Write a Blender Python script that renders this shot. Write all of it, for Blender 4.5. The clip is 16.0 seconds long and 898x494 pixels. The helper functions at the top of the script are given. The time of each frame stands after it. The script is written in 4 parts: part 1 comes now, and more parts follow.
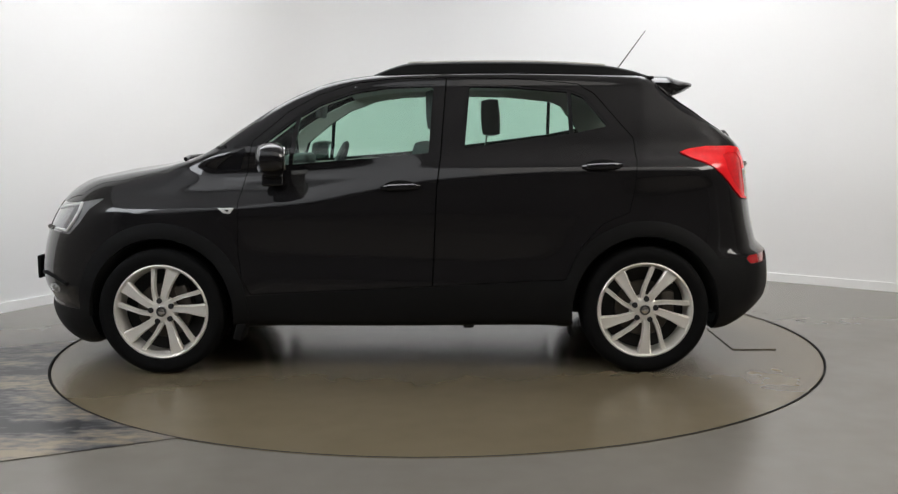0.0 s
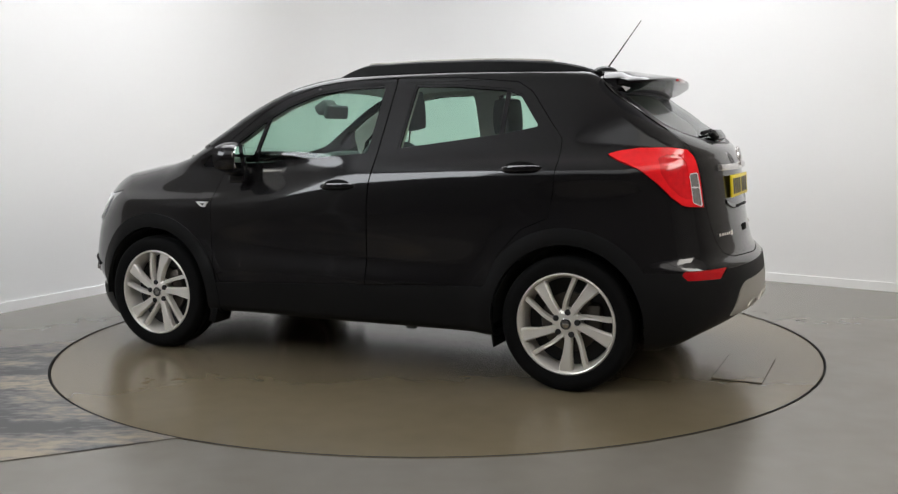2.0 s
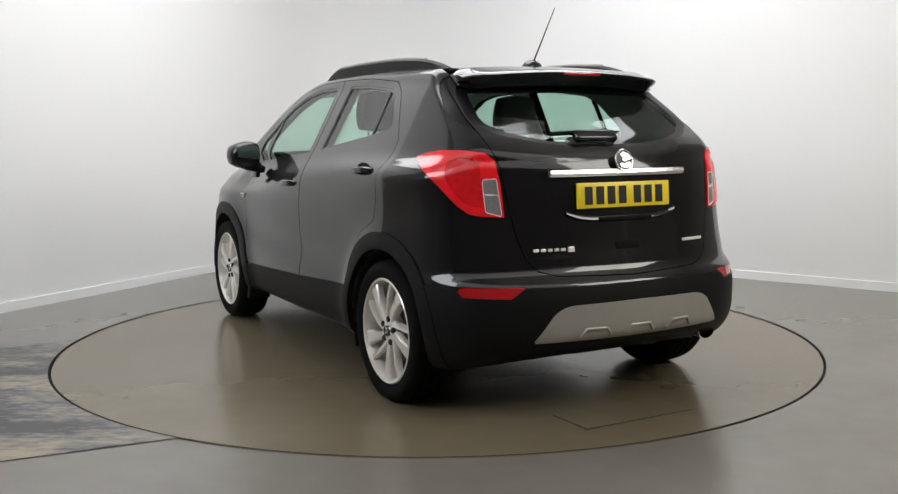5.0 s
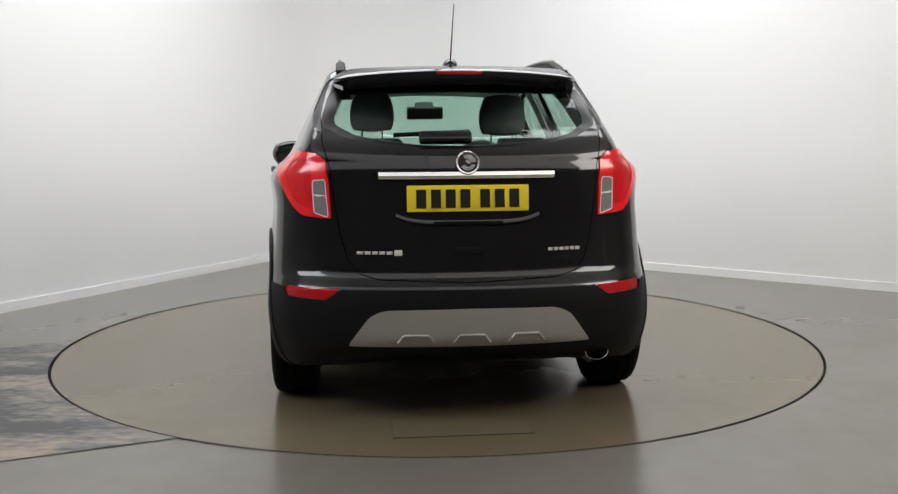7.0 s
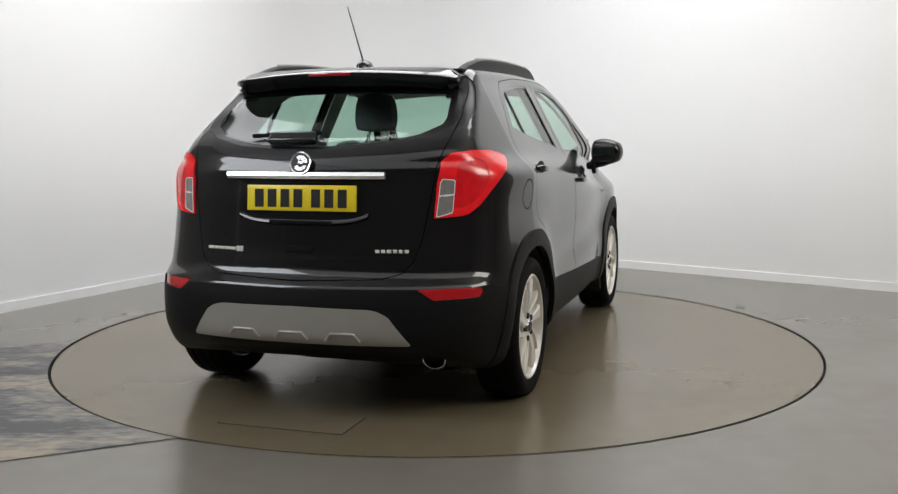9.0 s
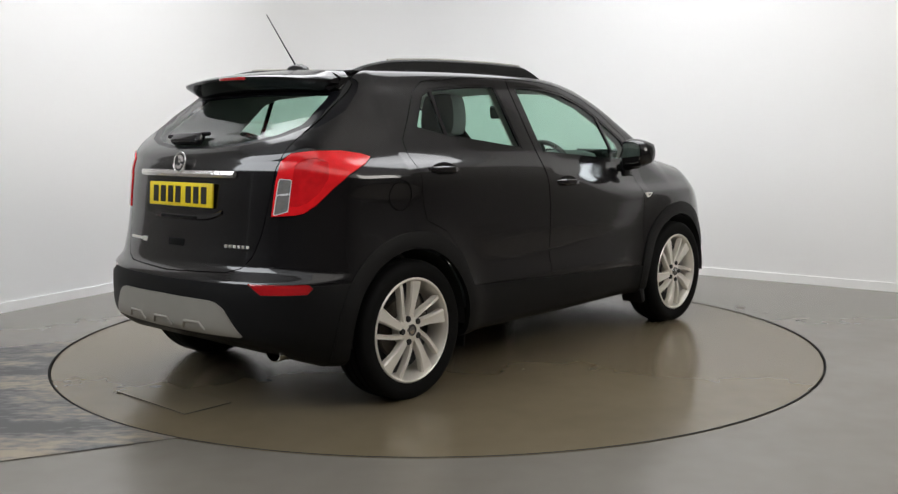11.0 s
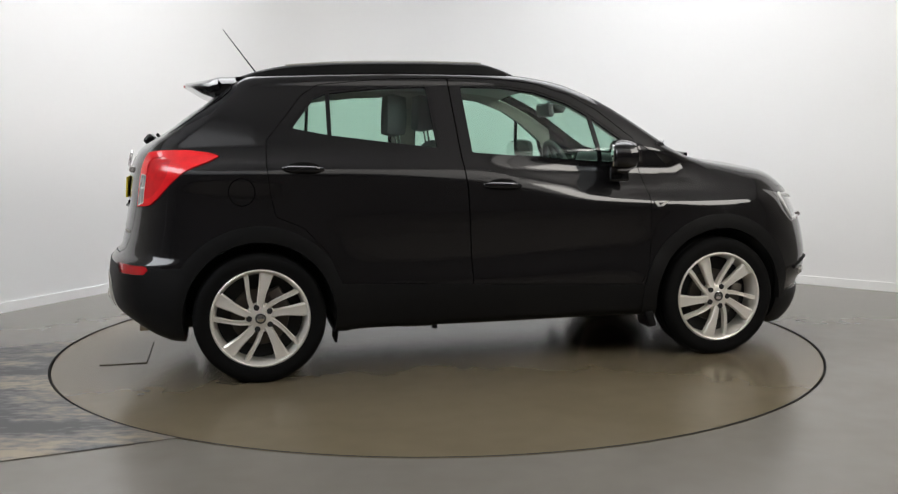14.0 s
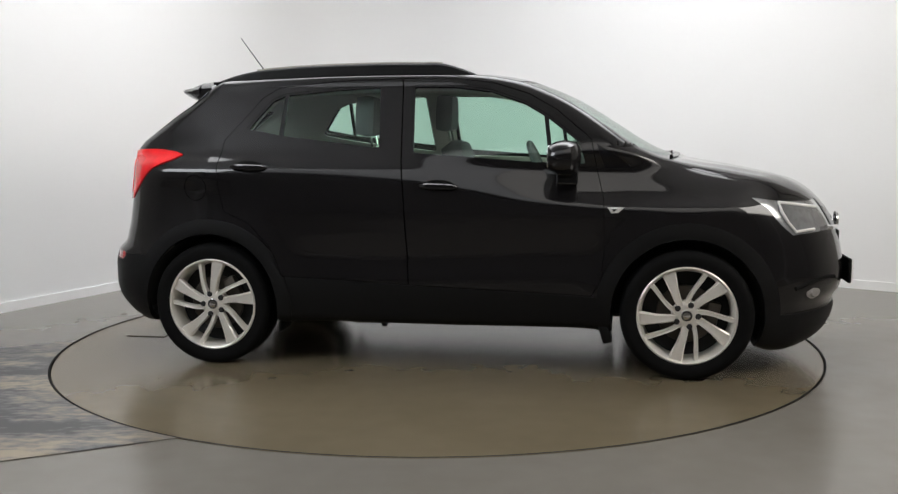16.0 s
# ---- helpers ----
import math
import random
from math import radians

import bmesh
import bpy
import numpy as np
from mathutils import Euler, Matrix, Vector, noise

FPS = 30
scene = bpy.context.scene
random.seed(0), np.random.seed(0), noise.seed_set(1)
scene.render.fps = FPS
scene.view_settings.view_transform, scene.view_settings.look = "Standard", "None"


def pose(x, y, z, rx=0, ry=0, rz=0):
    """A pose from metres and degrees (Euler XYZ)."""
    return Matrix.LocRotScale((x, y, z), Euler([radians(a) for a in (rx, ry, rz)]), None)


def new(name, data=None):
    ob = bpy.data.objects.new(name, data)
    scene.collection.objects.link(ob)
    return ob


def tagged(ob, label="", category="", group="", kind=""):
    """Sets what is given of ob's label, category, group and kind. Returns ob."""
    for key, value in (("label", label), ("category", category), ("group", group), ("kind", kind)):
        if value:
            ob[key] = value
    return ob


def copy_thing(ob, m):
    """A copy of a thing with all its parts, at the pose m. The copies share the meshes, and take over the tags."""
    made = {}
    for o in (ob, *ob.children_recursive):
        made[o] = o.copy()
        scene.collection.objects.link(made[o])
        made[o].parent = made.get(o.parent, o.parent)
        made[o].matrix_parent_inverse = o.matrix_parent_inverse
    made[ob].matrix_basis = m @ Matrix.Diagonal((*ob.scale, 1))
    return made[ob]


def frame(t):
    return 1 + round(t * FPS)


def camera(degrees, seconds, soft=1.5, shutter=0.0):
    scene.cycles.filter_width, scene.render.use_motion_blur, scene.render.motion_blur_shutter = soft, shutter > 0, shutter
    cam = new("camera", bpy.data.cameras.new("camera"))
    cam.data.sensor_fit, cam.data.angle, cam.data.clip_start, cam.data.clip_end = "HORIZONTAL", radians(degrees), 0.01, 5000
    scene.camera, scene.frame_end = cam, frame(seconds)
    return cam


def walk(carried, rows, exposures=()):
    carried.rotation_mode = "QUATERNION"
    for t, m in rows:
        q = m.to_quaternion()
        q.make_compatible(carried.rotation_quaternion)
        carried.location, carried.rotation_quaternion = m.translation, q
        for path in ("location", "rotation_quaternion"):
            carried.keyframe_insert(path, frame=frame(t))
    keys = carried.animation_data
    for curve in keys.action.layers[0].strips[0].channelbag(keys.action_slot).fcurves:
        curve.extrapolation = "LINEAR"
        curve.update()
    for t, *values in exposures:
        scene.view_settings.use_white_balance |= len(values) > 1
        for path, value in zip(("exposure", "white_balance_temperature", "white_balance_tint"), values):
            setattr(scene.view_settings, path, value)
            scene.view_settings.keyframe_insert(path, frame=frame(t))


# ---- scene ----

# ---- camera: fixed on a stand in front of the turntable ----
cam = camera(50.17, 16.0, soft=1.35)
EYE = Matrix.Translation((0, -5.873, 1.250)) @ Euler((0, 0, radians(-0.661))).to_matrix().to_4x4() \
    @ Euler((radians(90 - 6.604), 0, 0)).to_matrix().to_4x4() @ Euler((0, 0, radians(-0.404))).to_matrix().to_4x4()
walk(cam, [(0.0, EYE), (16.0, EYE)])

# ---- world and lights ----
world = bpy.data.worlds.new("world")
scene.world = world
world.use_nodes = True
world.node_tree.nodes["Background"].inputs[0].default_value = (0.9, 0.95, 1.0, 1)
world.node_tree.nodes["Background"].inputs[1].default_value = 0.02
scene.view_settings.exposure = 0.0

CEIL = 4.2


# ---- materials ----
def mat(name, color, rough=0.5, metal=0.0, coat=0.0, spec=0.5, vary=0.0, scale=8.0, bump=0.0, bscale=60.0, rvary=0.0, emit=None):
    m = bpy.data.materials.new(name)
    m.use_nodes = True
    nt = m.node_tree
    b = nt.nodes["Principled BSDF"]
    b.inputs["Base Color"].default_value = (*color, 1)
    b.inputs["Roughness"].default_value = rough
    b.inputs["Metallic"].default_value = metal
    b.inputs["Coat Weight"].default_value = coat
    b.inputs["Coat Roughness"].default_value = 0.03
    b.inputs["Specular IOR Level"].default_value = spec
    tc = nt.nodes.new("ShaderNodeTexCoord")
    if vary or rvary:
        n = nt.nodes.new("ShaderNodeTexNoise")
        n.inputs["Scale"].default_value, n.inputs["Detail"].default_value = scale, 6
        nt.links.new(tc.outputs["Object"], n.inputs["Vector"])
        if vary:
            mix = nt.nodes.new("ShaderNodeMix")
            mix.data_type = "RGBA"
            mix.inputs["A"].default_value = (*[c * (1 - vary) for c in color], 1)
            mix.inputs["B"].default_value = (*[min(1, c * (1 + vary)) for c in color], 1)
            nt.links.new(n.outputs["Fac"], mix.inputs["Factor"])
            nt.links.new(mix.outputs["Result"], b.inputs["Base Color"])
        if rvary:
            r = nt.nodes.new("ShaderNodeMapRange")
            r.inputs["To Min"].default_value, r.inputs["To Max"].default_value = max(0.02, rough - rvary), rough + rvary
            nt.links.new(n.outputs["Fac"], r.inputs["Value"])
            nt.links.new(r.outputs["Result"], b.inputs["Roughness"])
    if bump:
        n2 = nt.nodes.new("ShaderNodeTexNoise")
        n2.inputs["Scale"].default_value, n2.inputs["Detail"].default_value = bscale, 4
        nt.links.new(tc.outputs["Object"], n2.inputs["Vector"])
        bp = nt.nodes.new("ShaderNodeBump")
        bp.inputs["Strength"].default_value, bp.inputs["Distance"].default_value = bump, 0.002
        nt.links.new(n2.outputs["Fac"], bp.inputs["Height"])
        nt.links.new(bp.outputs["Normal"], b.inputs["Normal"])
    if emit:
        b.inputs["Emission Color"].default_value = (*emit[:3], 1)
        b.inputs["Emission Strength"].default_value = emit[3]
    return m


def glass_mat(name, tint, rough=0.0, gloss=0.06):
    """Thin tinted sheet: clear light through it, coloured, with a glossy face."""
    m = bpy.data.materials.new(name)
    m.use_nodes = True
    nt = m.node_tree
    nt.nodes.remove(nt.nodes["Principled BSDF"])
    out = nt.nodes["Material Output"]
    tr = nt.nodes.new("ShaderNodeBsdfTransparent")
    tr.inputs[0].default_value = (*tint, 1)
    gl = nt.nodes.new("ShaderNodeBsdfGlossy")
    gl.inputs["Roughness"].default_value = rough
    lw = nt.nodes.new("ShaderNodeLayerWeight")
    pw = nt.nodes.new("ShaderNodeMath")
    pw.operation, pw.inputs[1].default_value = "POWER", 5.0
    nt.links.new(lw.outputs["Facing"], pw.inputs[0])
    fr = nt.nodes.new("ShaderNodeMath")
    fr.operation, fr.inputs[1].default_value, fr.inputs[2].default_value = "MULTIPLY_ADD", 0.8, gloss
    nt.links.new(pw.outputs[0], fr.inputs[0])
    mx = nt.nodes.new("ShaderNodeMixShader")
    nt.links.new(fr.outputs[0], mx.inputs[0])
    nt.links.new(tr.outputs[0], mx.inputs[1])
    nt.links.new(gl.outputs[0], mx.inputs[2])
    nt.links.new(mx.outputs[0], out.inputs[0])
    return m


PAINT = mat("black_paint", (0.0050, 0.0045, 0.0052), 0.42, 0.0, 1.0, 0.06, vary=0.25, scale=900)
PAINT.node_tree.nodes["Principled BSDF"].inputs["Coat IOR"].default_value = 1.5
PAINT.node_tree.nodes["Principled BSDF"].inputs["Coat Roughness"].default_value = 0.08
PLASTIC = mat("grained_plastic", (0.0062, 0.0062, 0.0064), 0.5, spec=0.16, bump=0.35, bscale=420, vary=0.2, scale=25)
DARKPANE = mat("dark_pane_edge", (0.0045, 0.0045, 0.006), 0.3, spec=0.25, vary=0.1, scale=30)
GLOSSBLACK = mat("gloss_black_trim", (0.006, 0.006, 0.007), 0.12)
RUBBER = mat("tyre_rubber", (0.0045, 0.0045, 0.0046), 0.75, spec=0.10, vary=0.3, scale=30, bump=0.3, bscale=200)
LAMPBACK = mat("lamp_backing", (0.02, 0.02, 0.02), 0.8)
SEALGAP = mat("seal_and_gap_black", (0.005, 0.005, 0.005), 0.7, spec=0.1)
SILVER = mat("alloy_silver", (0.76, 0.73, 0.675), 0.30, 0.35, vary=0.06, scale=14)
SKID = mat("satin_silver", (0.36, 0.345, 0.305), 0.42, 0.35, vary=0.05, scale=12)
CHROME = mat("chrome", (0.80, 0.80, 0.80), 0.10, 1.0)
BRIGHT = mat("satin_bright_trim", (0.88, 0.86, 0.85), 0.26, 0.9)
STEEL = mat("brake_steel", (0.10, 0.088, 0.076), 0.45, 0.8, vary=0.3, scale=20)
DARK = mat("dark_underbody", (0.012, 0.012, 0.012), 0.8, vary=0.3, scale=15)
CLOTH = mat("seat_cloth", (0.15, 0.15, 0.158), 0.9, vary=0.3, scale=60, bump=0.4, bscale=300)
LINING = mat("headlining", (0.72, 0.72, 0.69), 0.9, vary=0.08, scale=40)
TRIM = mat("cabin_trim", (0.52, 0.50, 0.45), 0.8, vary=0.08, scale=40)
DASH = mat("dashboard_plastic", (0.085, 0.085, 0.086), 0.6, bump=0.2, bscale=200)
RED = mat("red_lens", (0.88, 0.012, 0.018), 0.2, 0.0, 0.35, vary=0.2, scale=22)
REDBOWL = mat("red_lens_bowl", (0.66, 0.008, 0.013), 0.2, 0.0, 0.4, vary=0.3, scale=30)
REDDARK = mat("red_reflector", (0.45, 0.008, 0.012), 0.15, 0.0, 1.0, vary=0.25, scale=160)
CLEARLENS = mat("clear_lens", (0.33, 0.32, 0.31), 0.15, 0.4, 1.0, vary=0.3, scale=60)
HEADLENS = mat("headlamp_lens", (0.32, 0.325, 0.335), 0.16, 0.5, 1.0, vary=0.45, scale=22)
WHITELENS = mat("white_lens", (0.75, 0.75, 0.74), 0.2, 0.0, 1.0)
YELLOW = mat("yellow_plate", (0.80, 0.62, 0.02), 0.35, vary=0.03, scale=30)
BARBLACK = mat("black_character", (0.012, 0.012, 0.012), 0.4)
MIRROR = mat("mirror_glass", (0.75, 0.78, 0.78), 0.02, 1.0)
GLASS = glass_mat("tinted_glass", (0.68, 0.87, 0.78))
REARGLASS = glass_mat("rear_glass", (0.60, 0.75, 0.69), rough=0.05, gloss=0.05)


# ---- numeric curves and outlines ----
def curve(points):
    """A smooth function through (x, y) pairs."""
    p = np.array(sorted(points), float)
    x, y = p[:, 0], p[:, 1]
    d = np.diff(y) / np.diff(x)
    m = np.r_[d[0], (d[:-1] * np.diff(x)[1:] + d[1:] * np.diff(x)[:-1]) / (x[2:] - x[:-2]), d[-1]]
    xs = np.linspace(x[0], x[-1], 900)
    i = np.clip(np.searchsorted(x, xs) - 1, 0, len(x) - 2)
    h = x[i + 1] - x[i]
    t = (xs - x[i]) / h
    ys = (2 * t**3 - 3 * t**2 + 1) * y[i] + (t**3 - 2 * t**2 + t) * h * m[i] + (3 * t**2 - 2 * t**3) * y[i + 1] + (t**3 - t**2) * h * m[i + 1]
    return lambda v: np.interp(v, xs, ys)


def outline(poly, a, b):
    """Signed distance of the points (a, b) to a closed outline, negative inside."""
    q = np.array(poly, float)
    p = np.stack([a, b], 1)
    d = np.full(len(p), 1e9)
    inside = np.zeros(len(p), bool)
    for i in range(len(q)):
        s, e = q[i], q[(i + 1) % len(q)]
        ed = e - s
        w = p - s
        k = np.clip((w @ ed) / (ed @ ed + 1e-12), 0, 1)
        d = np.minimum(d, np.linalg.norm(w - k[:, None] * ed, axis=1))
        c = (s[1] > p[:, 1]) != (e[1] > p[:, 1])
        with np.errstate(divide="ignore", invalid="ignore"):
            inside ^= c & (p[:, 0] < (e[0] - s[0]) * (p[:, 1] - s[1]) / (e[1] - s[1] if e[1] != s[1] else 1e-9) + s[0])
    return np.where(inside, -d, d)


def smax(a, b, r):
    return np.maximum(a, b) + np.maximum(r - np.abs(a - b), 0) ** 2 / (4 * r)


# ---- the car's shape: half width, top line, nose and tail as smooth curves ----
HUBX, HUBZ = 1.2775, 0.335
TOP = curve([(-2.2, 1.40), (-1.8, 1.50), (-1.62, 1.545), (-1.4, 1.573), (-1.2, 1.588), (-0.9, 1.602), (-0.6, 1.611), (-0.2, 1.613), (0.15, 1.603), (0.34, 1.583),
             (0.53, 1.53), (0.72, 1.443), (0.92, 1.318), (1.08, 1.215), (1.18, 1.165), (1.30, 1.128), (1.56, 1.078), (1.81, 1.022), (1.99, 0.962),
             (2.08, 0.905), (2.16, 0.83), (2.28, 0.70), (2.5, 0.4)])
HALF = curve([(0.0, 0.70), (0.20, 0.80), (0.27, 0.845), (0.36, 0.868), (0.48, 0.878), (0.60, 0.872), (0.75, 0.876), (0.9, 0.878), (1.0, 0.866), (1.06, 0.846),
              (1.12, 0.818), (1.17, 0.793), (1.25, 0.753), (1.35, 0.703), (1.45, 0.653), (1.52, 0.618), (1.565, 0.605), (1.60, 0.594), (1.66, 0.575)])
PLAN = curve([(-2.3, 0.86), (-2.0, 0.92), (-1.7, 0.966), (-1.45, 0.987), (-1.2, 1.0), (-0.6, 1.0), (0.3, 1.0), (0.8, 0.985), (1.28, 0.985), (1.7, 0.95), (2.0, 0.90), (2.4, 0.80)])
NOSE = curve([(-0.2, 1.93), (0.12, 2.02), (0.2, 2.09), (0.30, 2.13), (0.36, 2.13), (0.42, 2.165), (0.5, 2.18), (0.62, 2.165), (0.78, 2.115), (0.9, 2.045), (1.1, 1.9), (1.8, 1.5)])
TAIL = curve([(0.0, -1.88), (0.22, -1.96), (0.30, -2.02), (0.38, -2.065), (0.48, -2.075), (0.58, -2.068), (0.612, -2.060), (0.655, -2.018), (0.72, -1.995), (0.87, -1.965), (1.03, -1.945),
              (1.13, -1.925), (1.18, -1.895), (1.23, -1.835), (1.28, -1.75), (1.376, -1.62), (1.46, -1.50), (1.52, -1.44), (1.7, -1.32)])
BELLY = curve([(-2.3, 0.42), (-2.05, 0.355), (-1.9, 0.30), (-1.75, 0.235), (-1.6, 0.225), (-0.9, 0.245), (0.0, 0.245), (0.9, 0.24), (1.55, 0.20), (1.70, 0.135), (1.85, 0.13), (2.05, 0.16), (2.4, 0.24)])


def shape(p):
    x, y, z = p[:, 0], np.abs(p[:, 1]), p[:, 2]
    d = np.minimum(np.hypot(x - HUBX, z - HUBZ), np.hypot(x + HUBX, z - HUBZ))
    flare = 0.022 * np.exp(-((d - 0.41) / 0.10) ** 2)
    door = 0.012 * np.exp(-((z - (0.60 + 0.06 * x)) / 0.10) ** 2) * np.exp(-(x / 0.8) ** 4)
    haunch = 0.018 * np.exp(-((z - 1.06) / 0.07) ** 2) * np.exp(-((x + 1.45) / 0.35) ** 2)
    # the shoulder crease climbs from the wing to the tail lamp
    rise = np.where(x > -0.12, 0.17, 0.09) * (np.clip(x, -1.3, 0.95) + 0.12)
    near = np.exp(-((z - 1.0) / 0.13) ** 4)
    zs = z + rise * near
    crease = 0.006 * np.exp((0.034 - np.hypot(zs - 1.03, 0.034)) / np.where(zs > 1.03, 0.10, 0.045)) * np.exp(-((x + 0.06) / 0.92) ** 6)
    swage = 0.006 * np.exp((0.03 - np.hypot(z - (0.53 + 0.16 * np.clip(-x - 0.1, 0, 1) ** 2 + 0.03 * x), 0.03)) / 0.05) * np.exp(-((x + 0.05) / 0.85) ** 6)
    tuck = 0.042 * np.clip((-x - 1.28) / 0.52, 0, 1) * np.clip((z - 0.60) / 0.38, 0, 1)
    side = y - (HALF(zs) * PLAN(x) + flare - door + haunch + crease + swage - tuck)
    hood = 0.010 * np.exp(-((y - 0.45) / 0.10) ** 2) * (x > 1.2) * np.clip((x - 1.2) * 3, 0, 1)
    top = z - (TOP(x + (0.24 - 0.12 * np.clip((x - 0.25) / 0.2, 0, 1)) * y * y * np.clip((2.3 - x) / 0.8, 0, 1)) - 0.055 * y * y + hood)
    # outward slope keeps the raw differences close to true distances
    top = top * np.where(x > 0.25, 0.87, 1.0)
    front = (x - (NOSE(z) - 0.50 * y * y - 0.35 * y**6)) * 0.9
    flat = 1 - 0.5 * np.clip((z - 1.14) / 0.14, 0, 1)
    rear = ((TAIL(z) + (0.22 * y * y + 0.36 * y**6) * flat) - x) * np.where(z > 1.15, 0.66, 0.97)
    f = smax(side, top, np.where(z > 1.2, 0.055, 0.09 + 0.06 * np.clip((x - 0.9) / 0.4, 0, 1)))
    f = smax(f, front, 0.10)
    f = smax(f, rear, np.where(z > 1.15, 0.07, 0.10))
    return smax(f, BELLY(x) - z, 0.05)


def gradient(p):
    e = 1e-4
    g = np.stack([shape(p + np.eye(3)[i] * e) - shape(p - np.eye(3)[i] * e) for i in range(3)], 1)
    return g / (2 * e)


def settle(p, n=4, level=0.0):
    for _ in range(n):
        g = gradient(p)
        p = p - ((shape(p) - level) / np.maximum((g * g).sum(1), 1e-3))[:, None] * g
    return p


def skin(step):
    """Surface of the car's shape as triangles: a net over a regular lattice, drawn onto the surface."""
    ax = [np.arange(-2.16, 2.34, step), np.arange(-1.0, 1.0 + step / 2, step), np.arange(0.10, 1.70, step)]
    n = [len(a) for a in ax]
    grid = np.stack(np.meshgrid(*ax, indexing="ij"), -1).reshape(-1, 3)
    s = np.concatenate([shape(c) for c in np.array_split(grid, 8)]).reshape(n) < 0
    cells = np.zeros([k - 1 for k in n], int)
    for i in (0, 1):
        for j in (0, 1):
            for k in (0, 1):
                cells += s[i:n[0] - 1 + i, j:n[1] - 1 + j, k:n[2] - 1 + k]
    mixed = (cells > 0) & (cells < 8)
    index = np.full(mixed.shape, -1)
    index[mixed] = np.arange(mixed.sum())
    at = np.argwhere(mixed)
    p = np.stack([ax[i][at[:, i]] + step / 2 for i in range(3)], 1)
    p = settle(p, 6)
    quads = []
    for a in range(3):
        b, c = (a + 1) % 3, (a + 2) % 3
        lo, hi = [slice(None)] * 3, [slice(None)] * 3
        lo[a], hi[a] = slice(0, n[a] - 1), slice(1, n[a])
        change = s[tuple(lo)] != s[tuple(hi)]
        e = np.argwhere(change)
        e = e[(e[:, b] > 0) & (e[:, c] > 0) & (e[:, b] < n[b] - 1) & (e[:, c] < n[c] - 1)]
        flip = s[tuple(e.T)]
        ids = []
        for ob_, oc_ in ((1, 1), (0, 1), (0, 0), (1, 0)):
            q = e.copy()
            q[:, b] -= ob_
            q[:, c] -= oc_
            ids.append(index[tuple(q.T)])
        q = np.stack(ids, 1)
        q[~flip] = q[~flip][:, ::-1]
        quads.append(q)
    q = np.concatenate(quads)
    q = q[(q >= 0).all(1)]
    return p, np.concatenate([q[:, [0, 1, 2]], q[:, [0, 2, 3]]])


def cut(mesh, s):
    """Cuts a triangle mesh along s = 0: the part where s < 0 and the rest."""
    p, t = mesh
    s = np.where(np.abs(s) < 1e-7, 1e-7, s)
    neg = s < 0
    k = neg[t].sum(1)
    mix = (k == 1) | (k == 2)
    tm = t[mix]
    lone = np.where((k[mix] == 1)[:, None], neg[tm], ~neg[tm]).argmax(1)
    r = np.arange(len(tm))
    a, b, c = tm[r, lone], tm[r, (lone + 1) % 3], tm[r, (lone + 2) % 3]
    edges = np.sort(np.concatenate([np.stack([a, b], 1), np.stack([a, c], 1)]), axis=1)
    if len(edges):
        u, inv = np.unique(edges, axis=0, return_inverse=True)
        inv = np.ravel(inv)
        w = (s[u[:, 0]] / (s[u[:, 0]] - s[u[:, 1]]))[:, None]
        p = np.concatenate([p, p[u[:, 0]] * (1 - w) + p[u[:, 1]] * w])
        ab, ac = inv[:len(tm)] + len(s), inv[len(tm):] + len(s)
        one = np.stack([a, ab, ac], 1)
        two = np.concatenate([np.stack([ab, b, c], 1), np.stack([ab, c, ac], 1)])
        aneg = neg[a]
        a2 = np.r_[aneg, aneg]
        tin = np.concatenate([t[k == 3], one[aneg], two[~a2]])
        tout = np.concatenate([t[k == 0], one[~aneg], two[a2]])
    else:
        tin, tout = t[k == 3], t[k == 0]

    def tidy(tt):
        used, inv2 = np.unique(tt, return_inverse=True)
        return p[used], np.ravel(inv2).reshape(-1, 3)
    return tidy(tin), tidy(tout)


# ---- objects ----
CX, CY = 0.166, 0.023          # the turntable's axis lies here behind the wheelbase's middle
SHIFT = Matrix.Translation((CX, CY, 0))


def put(name, me, material, parent=None, label=""):
    ob = new(name, me)
    if material is not None and not me.materials:
        me.materials.append(material)
    if parent is not None:
        ob.parent = parent
    if label:
        ob["label"] = label
    return ob


def part(name, bm, material, parent, label="", smooth=True):
    me = bpy.data.meshes.new(name)
    bm.normal_update()
    bm.to_mesh(me)
    bm.free()
    if smooth:
        me.shade_smooth()
        me.set_sharp_from_angle(angle=radians(38))
    return put(name, me, material, parent, label)


